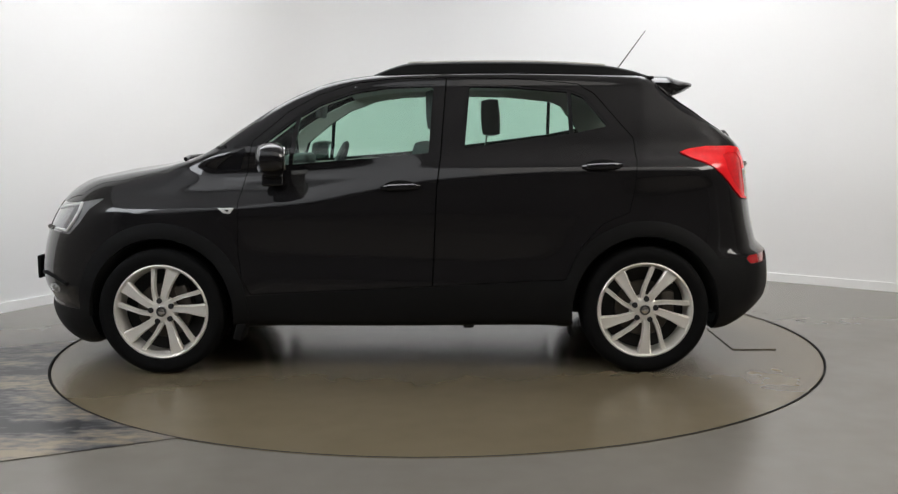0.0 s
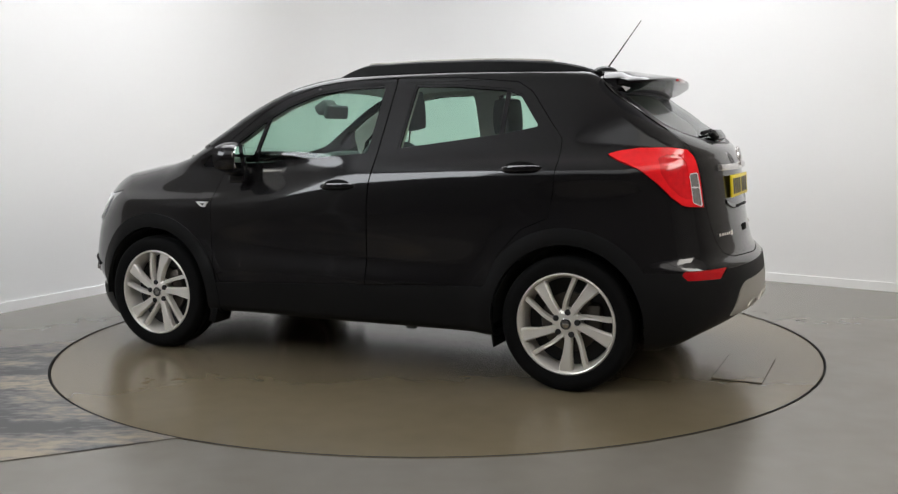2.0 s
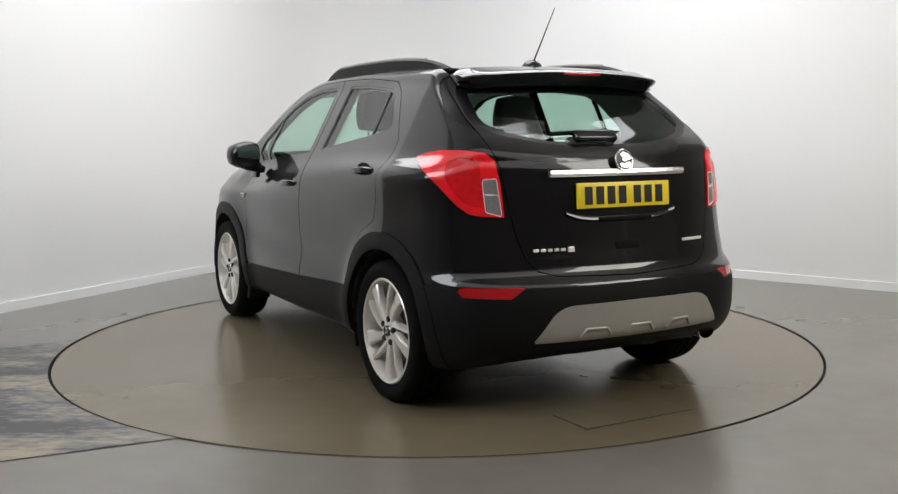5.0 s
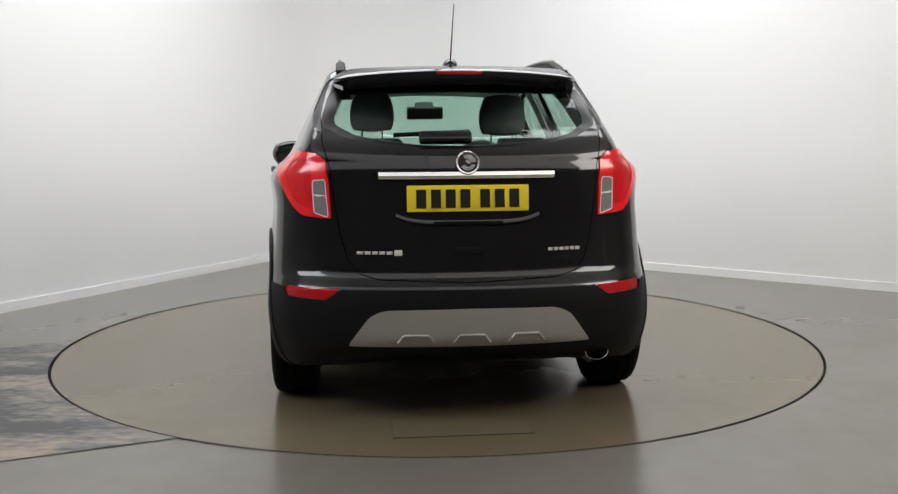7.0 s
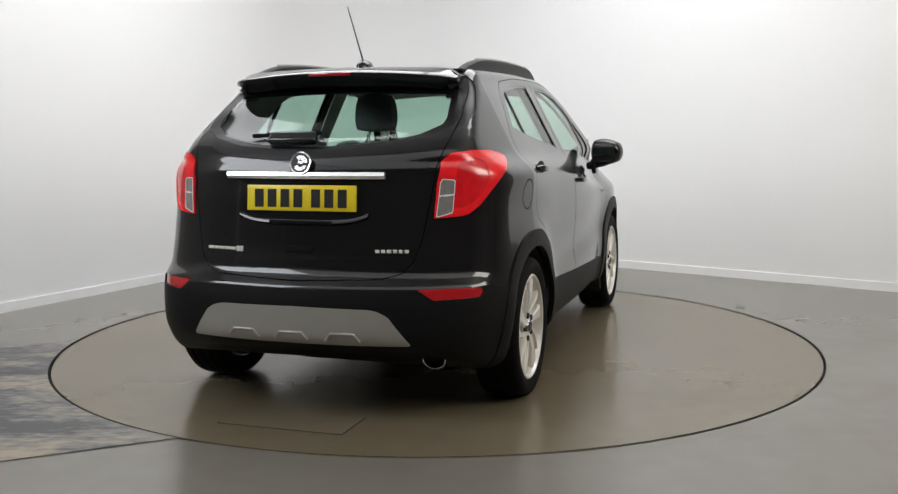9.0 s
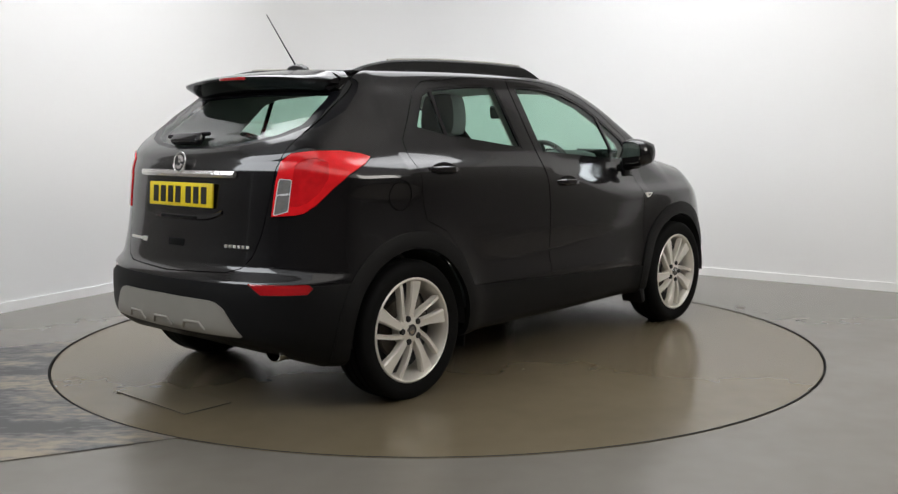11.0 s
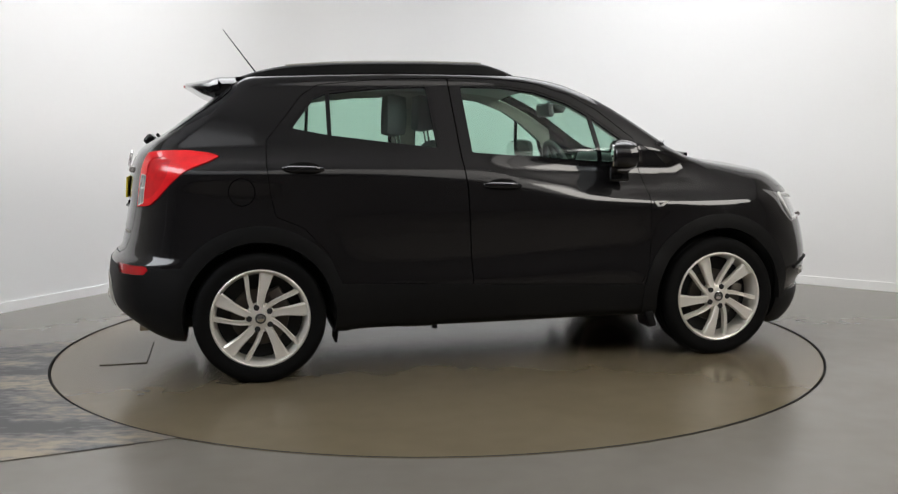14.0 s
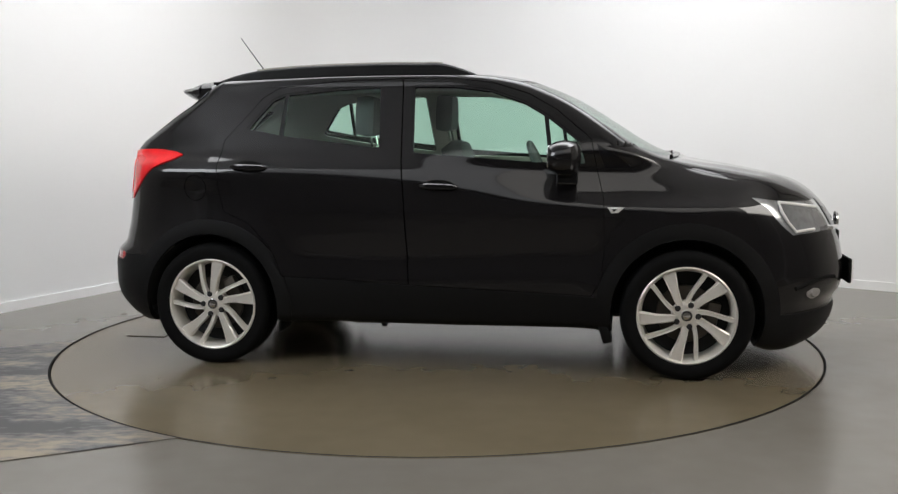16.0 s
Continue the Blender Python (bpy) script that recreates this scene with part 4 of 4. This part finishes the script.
def mirrors():
    for sy in (1, -1):
        bm = bmesh.new()
        bmesh.ops.create_cube(bm, size=1.0)
        bmesh.ops.subdivide_edges(bm, edges=bm.edges[:], cuts=5, use_grid_fill=True)
        for v in bm.verts:
            c = v.co * 2
            q = Vector((c.x * math.sqrt(1 - c.y**2 / 2.6 - c.z**2 / 2.6 + c.y**2 * c.z**2 / 4), c.y * math.sqrt(1 - c.x**2 / 2.6 - c.z**2 / 2.6 + c.x**2 * c.z**2 / 4), c.z * math.sqrt(1 - c.y**2 / 2.6 - c.x**2 / 2.6 + c.y**2 * c.x**2 / 4)))
            if c.x < -0.95:
                q.x = -0.62
            v.co = q
            v.co = Vector((q.x * 0.088, q.y * 0.104, q.z * (0.086 - 0.014 * q.y)))
        bm.transform(at(0.652, sy * 0.932, 1.138) @ Matrix.Diagonal((1, sy, 1, 1)) @ pose(0, 0, 0, 0, 0, 14))
        bmesh.ops.recalc_face_normals(bm, faces=bm.faces[:])
        ob = part("door_mirror", bm, PAINT, CAR, "black door mirror")
        bm = bmesh.new()
        bmesh.ops.create_circle(bm, cap_ends=True, segments=28, radius=1, matrix=pose(0, 0, 0, 0, -90, 0))
        for v in bm.verts:
            v.co = Vector((0, math.copysign(abs(v.co.y) ** 0.6, v.co.y) * 0.078, math.copysign(abs(v.co.z) ** 0.6, v.co.z) * 0.064))
        r = bmesh.ops.extrude_face_region(bm, geom=bm.faces[:])
        for v in r["geom"]:
            if isinstance(v, bmesh.types.BMVert):
                v.co.x -= 0.004
        bmesh.ops.recalc_face_normals(bm, faces=bm.faces[:])
        bm.transform(at(0.652, sy * 0.932, 1.138) @ Matrix.Diagonal((1, sy, 1, 1)) @ pose(0, 0, 0, 0, 0, 14) @ Matrix.Translation((-0.0565, 0, 0)))
        part("mirror_face", bm, MIRROR, ob, "silvered mirror glass")
        bm = box(0.085, 0.14, 0.05, at(0.660, sy * 0.865, 1.058) @ pose(0, 0, 0, sy * 12, 0, 0), 0.018, 3)
        box(0.11, 0.03, 0.10, at(0.670, sy * 0.845, 1.045) @ pose(0, 0, 0, sy * 8, 0, 0), 0.012, 3, bm)
        part("mirror_foot", bm, GLOSSBLACK, ob, "black mirror foot")


def handles():
    for (nm, sgn), door in [(k, v) for k, v in DOORS.items() if k != "gate"]:
        x, z = (0.0, 0.988) if nm == "front_door" else (-1.045, 1.089)
        y = flank(x, z)
        bm = bmesh.new()
        rows = []
        for i in range(15):
            t = -1 + 2 * i / 14
            o = 0.030 * (1 - abs(t) ** 3.5)
            h = 0.0165 * (1 - 0.45 * t ** 4)
            ring = []
            for k in range(8):
                a = 2 * math.pi * k / 8
                ring.append(bm.verts.new((x + t * 0.105 + CX, sgn * (y - 0.004 + o + 0.010 * math.cos(a)) + CY, z - 0.0036 * t + h * math.sin(a))))
            rows.append(ring)
        for a, b in zip(rows, rows[1:]):
            for k in range(8):
                bm.faces.new((a[k], a[(k + 1) % 8], b[(k + 1) % 8], b[k]))
        bm.faces.new(rows[0]), bm.faces.new(rows[-1])
        bmesh.ops.recalc_face_normals(bm, faces=bm.faces[:])
        part("door_handle", bm, PAINT, door, "black door handle")
        # Flat dark cap that stands for the handle recess and the shade in it
        bm = bmesh.new()
        bmesh.ops.create_uvsphere(bm, u_segments=20, v_segments=10, radius=1, matrix=at(x, sgn * (y - 0.004), z - 0.004) @ Matrix.Diagonal((0.092, 0.007, 0.040, 1)))
        part("handle_cup_shade", bm, SEALGAP, door, "dark patch for the shaded recess behind the handle")
        if nm == "front_door":
            bm = lathe([(0.0, 0.006), (0.009, 0.005), (0.011, 0.0)], 20)
            bm.transform(at(x - 0.088, sgn * (y + 0.004), z) @ Matrix.Diagonal((1, sgn, 1, 1)))
            part("lock_cap", bm, CHROME if sgn < 0 else GLOSSBLACK, door)
    # side repeaters in the wings
    for sgn in (1, -1):
        y = flank(0.915, 0.868)
        bm = prism([(0.045, 0.016), (-0.042, 0.016), (-0.020, -0.014), (0.010, -0.016)], 0.012, Matrix(), 0.004)
        bm.transform(at(0.915, sgn * (y - 0.006), 0.868) @ Matrix.Diagonal((1, sgn, 1, 1)))
        bmesh.ops.recalc_face_normals(bm, faces=bm.faces[:])
        ob = part("side_repeater", bm, WHITELENS, CAR, "small white wing-shaped side repeater")
        bm = prism([(0.015, 0.008), (-0.015, 0.008), (-0.006, -0.006)], 0.003)
        bm.transform(at(0.912, sgn * (y + 0.0055), 0.868) @ Matrix.Diagonal((1, sgn, 1, 1)))
        bmesh.ops.recalc_face_normals(bm, faces=bm.faces[:])
        part("repeater_arrow", bm, BARBLACK, ob)


def tail_details():
    gate = DOORS["gate"]
    # bright bar, badge, plate, lettering, release grip
    bm = bmesh.new()
    rows = []
    for i in range(25):
        y = -0.380 + 0.76 * i / 24
        x = surf(y, 1.083)
        rows.append([bm.verts.new((x + dx + CX, y + CY, 1.083 + dz)) for dx, dz in ((0.01, 0.017), (-0.016, 0.015), (-0.022, 0.0), (-0.014, -0.014), (0.01, -0.016))])
    for a, b in zip(rows, rows[1:]):
        for k in range(5):
            bm.faces.new((a[k], a[(k + 1) % 5], b[(k + 1) % 5], b[k]))
    bm.faces.new(rows[0]), bm.faces.new(rows[-1])
    bmesh.ops.recalc_face_normals(bm, faces=bm.faces[:])
    part("chrome_bar", bm, BRIGHT, gate, "chrome bar above the number plate")
    bx = surf(0, 1.135) - 0.022
    turn = pose(0, 0, 0, 0, 0, 90)          # the lathe's y axis towards the tail
    place = at(bx, 0, 1.135) @ pose(0, 0, 0, 0, 12, 0)
    bm = lathe([(0.0, 0.0), (0.049, 0.0), (0.051, 0.006), (0.048, 0.010), (0.043, 0.009), (0.041, 0.005), (0.0, 0.005)], 40)
    bm.transform(place @ turn)
    badge = part("badge", bm, BRIGHT, gate, "round chrome badge with a dark face")
    bm = lathe([(0.0, 0.0062), (0.0405, 0.0062), (0.041, 0.004)], 40)
    bm.transform(place @ turn)
    part("badge_face", bm, BARBLACK, badge)
    for a, b, ra, rb in ((55, 175, 0.016, 0.035), (200, 330, 0.018, 0.034), (20, 200, 0.0, 0.012)):
        bm = bmesh.new()
        arc = [radians(a + (b - a) * i / 10) for i in range(11)]
        lo = [bm.verts.new((ra * math.cos(t) * (1 - 0.02 * i), 0.0075, ra * math.sin(t))) for i, t in enumerate(arc)] if ra else [bm.verts.new((0, 0.0075, -0.004))]
        hi = [bm.verts.new((rb * math.cos(t), 0.0075, rb * math.sin(t))) for t in arc]
        for i in range(10):
            bm.faces.new((lo[i], lo[i + 1], hi[i + 1], hi[i]) if ra else (lo[0], hi[i + 1], hi[i]))
        r = bmesh.ops.extrude_face_region(bm, geom=bm.faces[:])
        for v in r["geom"]:
            if isinstance(v, bmesh.types.BMVert):
                v.co.y += 0.0025
        bmesh.ops.recalc_face_normals(bm, faces=bm.faces[:])
        bm.transform(place @ turn)
        part("badge_inlay", bm, BRIGHT, badge)
    # plate on a dark mounting hollow
    px = -1.952
    bm = box(0.012, 0.524, 0.113, at(px, 0, 0.985) @ pose(0, 0, 0, 0, 4, 0), 0.004)
    plate = part("number_plate", bm, YELLOW, gate, "yellow number plate with black bars")
    cur = -0.222
    for k in range(7):
        w = 0.042
        y = -(cur + w / 2)
        cur += w + 0.021 + (0.022 if k == 3 else 0)
        bm = box(0.002, w, 0.079, at(px - 0.0072, y, 0.985) @ pose(0, 0, 0, 0, 4, 0))
        part("plate_bar", bm, BARBLACK, plate, smooth=False)
    bm = box(0.002, 0.05, 0.004, at(px - 0.0072 + 0.003, 0.0, 0.935) @ pose(0, 0, 0, 0, 4, 0))
    part("maker_line", bm, BARBLACK, plate, smooth=False)
    # swage below the plate
    rows = []
    bm = bmesh.new()
    for i in range(25):
        t = -1 + 2 * i / 24
        y = t * 0.31
        z = 0.872 + 0.032 * abs(t) ** 5
        x = surf(y, z)
        rows.append([bm.verts.new((x + dx + CX, y + CY, z + dz)) for dx, dz in ((0.012, 0.030), (-0.005, 0.012), (-0.007, 0.002), (0.008, -0.016))])
    for a, b in zip(rows, rows[1:]):
        for k in range(3):
            bm.faces.new((a[k], a[k + 1], b[k + 1], b[k]))
    bmesh.ops.recalc_face_normals(bm, faces=bm.faces[:])
    part("plate_swage", bm, PAINT, gate)
    bm = box(0.02, 0.30, 0.016, at(surf(0, 0.880) + 0.002, 0, 0.880) @ pose(0, 0, 0, 0, 6, 0), 0.005)
    part("plate_lamp_slot", bm, SEALGAP, gate, "dark slot under the number plate")
    bm = box(0.02, 0.135, 0.040, at(surf(0, 0.76) + 0.007, 0, 0.760) @ pose(0, 0, 0, 0, 6, 0), 0.008)
    part("release_grip", bm, SEALGAP, gate, "dark tailgate release recess")

    def lettering(y0, widths, h, z):
        y = y0
        for w in widths:
            yy = y - w / 2
            bm = box(0.004, w, h, at(surf(yy, z) - 0.003, yy, z) @ pose(0, 0, 0, 0, 6, 0), 0.001)
            part("chrome_letter_bar", bm, SILVER, gate, "small chrome lettering bar")
            y -= w + 0.006
    lettering(0.478, (0.028, 0.026, 0.024, 0.024, 0.026), 0.013, 0.757)
    lettering(0.318, (0.034,), 0.024, 0.757)
    lettering(-0.348, (0.019, 0.019, 0.02, 0.018, 0.018, 0.019), 0.014, 0.762)
    # wiper
    bm = box(0.042, 0.23, 0.058, at(surf(0.08, 1.235) - 0.020, 0.085, 1.244) @ pose(0, 0, 0, 0, 40, 0), 0.014, 3)
    wp = part("rear_wiper", bm, GLOSSBLACK, CAR, "black rear wiper on the window")
    bm = box(0.016, 0.34, 0.018, at(surf(0.14, 1.258) - 0.016, 0.14, 1.262) @ pose(0, 0, 0, -3, 40, 0), 0.006)
    part("wiper_blade", bm, RUBBER, wp, "rubber wiper blade")
    # ribs of the skid plate
    for y in (-0.235, 0.0, 0.235):
        x = surf(y, 0.40)
        rows = []
        bm = bmesh.new()
        for i in range(13):
            t = -1 + 2 * i / 12
            yy = y + t * 0.075
            zz = 0.385 + 0.032 * min(1.0, (1 - abs(t)) * 3.0)
            xx = surf(yy, zz) - 0.012
            rows.append((xx + CX, yy + CY, zz))
        part("skid_rib", tube(rows, 0.007, 8), SKID, CAR, "raised satin silver rib on the bumper")
    # exhaust
    bm = lathe([(0.030, -0.12), (0.040, -0.10), (0.042, 0.0), (0.038, 0.002), (0.036, -0.10), (0.0, -0.11)], 28)
    bm.transform(at(-1.885, -0.585, 0.285) @ pose(0, 0, 0, 0, 0, 90) @ Matrix.Diagonal((1.25, 1, 0.85, 1)))
    bmesh.ops.recalc_face_normals(bm, faces=bm.faces[:])
    part("exhaust_tip", bm, CHROME, CAR, "chromed oval exhaust tip")
    bm = tube([(-1.80 + CX, -0.57 + CY, 0.27), (-1.5 + CX, -0.45 + CY, 0.27), (-1.0 + CX, -0.25 + CY, 0.24), (0.8 + CX, -0.2 + CY, 0.22)], 0.03, 10)
    part("exhaust_pipe", bm, STEEL, CAR, "grey exhaust pipe under the floor")
    bm = box(0.30, 0.6, 0.16, at(-1.62, -0.15, 0.30), 0.05, 3)
    part("silencer", bm, DARK, CAR, "dark exhaust silencer")
    bm = box(0.06, 0.03, 0.05, at(-0.35, 0.70, 0.235), 0.01)
    part("jacking_lug", bm, DARK, CAR)
    part("floor_bracket", box(0.20, 0.03, 0.03, at(-0.42, -0.68, 0.232), 0.008), DARK, CAR, "dark bracket under the floor")
    part("jacking_lug", box(0.03, 0.03, 0.05, at(-0.34, -0.70, 0.228), 0.008), DARK, CAR)


def front_details():
    # front plate seen edge-on, grille bar, fog lamps, bright strips in the headlamps, wipers
    bm = box(0.022, 0.524, 0.113, at(2.190, 0, 0.50), 0.005)
    plate = part("number_plate", bm, WHITELENS, CAR, "white front number plate on a black holder")
    bm = box(0.02, 0.56, 0.135, at(2.180, 0, 0.50), 0.006)
    part("plate_holder", bm, SEALGAP, plate)
    rows = []
    bm = bmesh.new()
    for i in range(21):
        y = -0.50 + i * 0.05
        x = float(NOSE(0.72)) - 0.50 * y * y - 0.35 * y**6 - 0.006
        rows.append((x + CX, y + CY, 0.735 + 0.10 * y * y))
    bm.free()
    part("grille_bar", tube(rows, 0.014, 8), CHROME, CAR, "chrome bar across the grille")
    bm = box(0.03, 0.5, 0.13, at(2.110, 0, 0.66), 0.01)
    part("grille", bm, SEALGAP, CAR, "dark grille")
    bm = lathe([(0.0, 0.012), (0.048, 0.012), (0.052, 0.006), (0.052, 0.0)], 32)
    bm.transform(at(2.148, 0, 0.755) @ pose(0, 0, 0, 0, 0, -90))
    part("front_badge", bm, CHROME, CAR, "round chrome badge")
    for sgn, h in zip((1, -1), HEAD):
        def front_x(y, z):
            lo, hi = 1.0, 2.5
            for _ in range(40):
                mid = (lo + hi) / 2
                if shape(np.array([[mid, y, z]]))[0] > 0:
                    hi = mid
                else:
                    lo = mid
            return lo
        path = [(1.95, 0.866), (1.84, 0.887), (1.725, 0.905), (1.735, 0.865), (1.77, 0.805), (1.812, 0.757), (1.92, 0.760)]
        bm = tube([(x + CX + 0.003, sgn * (flank(x, z) + 0.002) + CY, z) for x, z in path], 0.0085, 8)
        part("light_strip", bm, WHITELENS, h, "white daytime light strip")
        y, z = 0.66, 0.44
        bm = lathe([(0.0, 0.016), (0.034, 0.012), (0.04, 0.0), (0.055, -0.004), (0.055, -0.02)], 28)
        bm.transform(at(front_x(sgn * y, z), sgn * y, z) @ pose(0, 0, 0, 0, 0, -90 + sgn * 40) @ Matrix.Diagonal((1.15, 1, 0.62, 1)))
        part("fog_lamp", bm, CLEARLENS, CAR, "flat oval clear fog lamp")
        bm = tube([(front_x(sgn * yy, zz) + CX, sgn * yy + CY, zz) for yy, zz in ((0.76, 0.47), (0.68, 0.50), (0.58, 0.51), (0.5, 0.50))], 0.012, 8)
        part("fog_brow", bm, SEALGAP, CAR, "black brow over the fog lamp")
        bm = tube([(1.235 + CX, sgn * 0.10 + CY, 1.145), (1.25 + CX, sgn * 0.32 + CY, 1.142), (1.20 + CX, sgn * 0.58 + CY, 1.135)], 0.011, 8)
        part("wiper_arm", bm, GLOSSBLACK, CAR, "black windscreen wiper arm")


def seat(x, y, up):
    def slab(w, d, h, m):
        b = bmesh.new()
        bmesh.ops.create_cube(b, size=1.0)
        bmesh.ops.subdivide_edges(b, edges=b.edges[:], cuts=6, use_grid_fill=True)
        for v in b.verts:
            c = v.co * 2
            k = 1 - 0.10 * (abs(c.z) ** 4)
            edge = max(abs(c.x), abs(c.y), abs(c.z))
            q = c.normalized() * edge
            c = c.lerp(q, 0.32)
            v.co = Vector((c.x * d / 2, c.y * w / 2 * k, c.z * h / 2))
        b.transform(m)
        return b
    s = part("seat", slab(0.50, 0.52, 0.17, at(x, y, 0.62) @ pose(0, 0, 0, 0, -8, 0)), CLOTH, CAR, "grey cloth car seat")
    part("backrest", slab(0.48, 0.15, 0.62, at(x - 0.31, y, 0.895 + up) @ pose(0, 0, 0, 0, -16, 0)), CLOTH, s)
    b = slab(0.275, 0.115, 0.235, Matrix())
    for v in b.verts:
        v.co.y *= 1 - 0.16 * (v.co.z / 0.235 + 0.5) ** 2
        v.co.x -= 0.012 * math.cos(v.co.y / 0.275 * math.pi)
    b.transform(at(x - 0.435, y, 1.365 + up) @ pose(0, 0, 0, 0, 3, 0))
    part("headrest", b, CLOTH, s, "grey cloth headrest")
    for o in (-0.06, 0.06):
        part("headrest_rod", tube([(x - 0.40 + CX, y + o + CY, 1.13 + up), (x - 0.425 + CX, y + o + CY, 1.28 + up)], 0.006, 8), CHROME, s, "chrome headrest rod")
    return s


def cabin():
    seat(0.265, 0.37, 0.03)
    seat(-0.055, -0.37, 0.0)
    b = box(0.50, 1.22, 0.18, at(-0.80, 0, 0.70) @ pose(0, 0, 0, 0, -8, 0), 0.05, 3)
    s = part("rear_bench", b, CLOTH, CAR, "dark cloth rear bench seat")
    b = box(0.15, 1.22, 0.55, at(-1.09, 0, 0.90) @ pose(0, 0, 0, 0, -18, 0), 0.05, 3)
    part("bench_back", b, CLOTH, s)
    for y in (0.36, -0.36):
        b = box(0.09, 0.25, 0.15, at(-1.19, y, 1.165) @ pose(0, 0, 0, 0, -12, 0), 0.035, 4)
        part("rear_headrest", b, CLOTH, s, "dark cloth headrest")
        for o in (-0.05, 0.05):
            part("headrest_rod", tube([(-1.16 + CX, y + o + CY, 1.03), (-1.18 + CX, y + o + CY, 1.12)], 0.006, 8), CHROME, s)
    b = box(0.55, 1.36, 0.30, at(0.98, 0, 0.93), 0.09, 4)
    d = part("dashboard", b, DASH, CAR, "dark grey plastic dashboard")
    b = box(0.18, 0.34, 0.09, at(0.74, -0.37, 1.10) @ pose(0, 0, 0, 0, 10, 0), 0.04, 3)
    part("instrument_hood", b, DASH, d)
    b = bmesh.new()
    ring = [(0.185 * math.cos(a), 0.185 * math.sin(a)) for a in np.linspace(0, 2 * math.pi, 33)]
    m = at(0.50, -0.37, 1.035) @ pose(0, 0, 0, 0, 68, 0)
    b.free()
    w = part("steering_wheel", tube([m @ Vector((u, v, 0)) for u, v in ring], 0.016, 10), DASH, CAR, "dark leather steering wheel")
    b = box(0.11, 0.13, 0.05, m, 0.02, 3)
    part("wheel_boss", b, DASH, w)
    for a in (0, 90, 180):
        part("wheel_spoke", tube([m @ Vector((0.05 * math.sin(radians(a)) * 1, 0.05 * math.cos(radians(a)), 0)), m @ Vector((-0.18 * math.sin(radians(a)), 0.18 * math.cos(radians(a)), 0))], 0.014, 8), DASH, w)
    b = box(0.035, 0.245, 0.085, at(0.53, 0, 1.405) @ pose(0, 0, 0, 0, -8, 0), 0.014, 3)
    r = part("inner_mirror", b, DASH, CAR, "dark interior mirror")
    b = box(0.002, 0.205, 0.058, at(0.514, 0, 1.407) @ pose(0, 0, 0, 0, -8, 0))
    part("inner_mirror_glass", b, MIRROR, r, "mirror glass", smooth=False)
    part("mirror_sensor", box(0.10, 0.13, 0.07, at(0.605, 0, 1.435) @ pose(0, 0, 0, 0, 30, 0), 0.02, 3), DASH, r)
    part("mirror_stalk", tube([(0.54 + CX, CY, 1.42), (0.60 + CX, CY, 1.475)], 0.012, 8), DASH, r)
    b = box(0.42, 1.08, 0.02, at(-1.42, 0, 1.13), 0.006)
    part("parcel_shelf", b, CLOTH, CAR, "dark parcel shelf")
    # headlining under the roof and trims beside it
    p, t = skin(0.06)
    m2, _ = cut((p, t), np.maximum(np.maximum(np.abs(p[:, 1]) - 0.53, 1.45 - p[:, 2]), np.maximum(p[:, 0] - 0.40, -p[:, 0] - 1.36)))
    panel("headlining", m2, LINING, CAR, "pale grey headlining", sink=0.045, thick=0.012)
    # pale pillar and door linings inside the shell, open at the windows
    p, t = skin(0.028)
    for sgn in (1, -1):
        lim = np.maximum.reduce([0.50 - sgn * p[:, 1], 0.72 - p[:, 2], p[:, 0] - 0.80, -p[:, 0] - 1.62])
        m3, _ = cut((p, t), lim)
        for poly in (DLO_FRONT, DLO_REAR):
            _, m3 = cut(m3, outline(poly, m3[0][:, 0], m3[0][:, 2]) - 0.004)
        q = m3[0]
        _, m3 = cut(m3, np.maximum(outline(SCREEN, q[:, 0], np.abs(q[:, 1])), 1.0 - q[:, 2]) - 0.01)
        q = m3[0]
        _, m3 = cut(m3, np.maximum(outline(mirror(REARGLASS_LINE), q[:, 1], q[:, 2]), q[:, 0] + 1.38))
        panel("cabin_lining", m3, TRIM, CAR, "pale grey pillar and door lining", sink=0.05, thick=0.008)


spoiler()
rails()
antenna()
mirrors()
handles()
tail_details()
front_details()
cabin()


# ---- what moves: the turntable and the car on it turn together about one axis ----
def motions():
    rows = []
    for k in range(17):
        s = k - 8.0
        rows.append((float(k), pose(0, 0, 0, 0, 0, 83.075 - 11.827 * s + 0.00918 * s * s)))
    walk(TURN, rows)
    walk(CAR, rows)


motions()
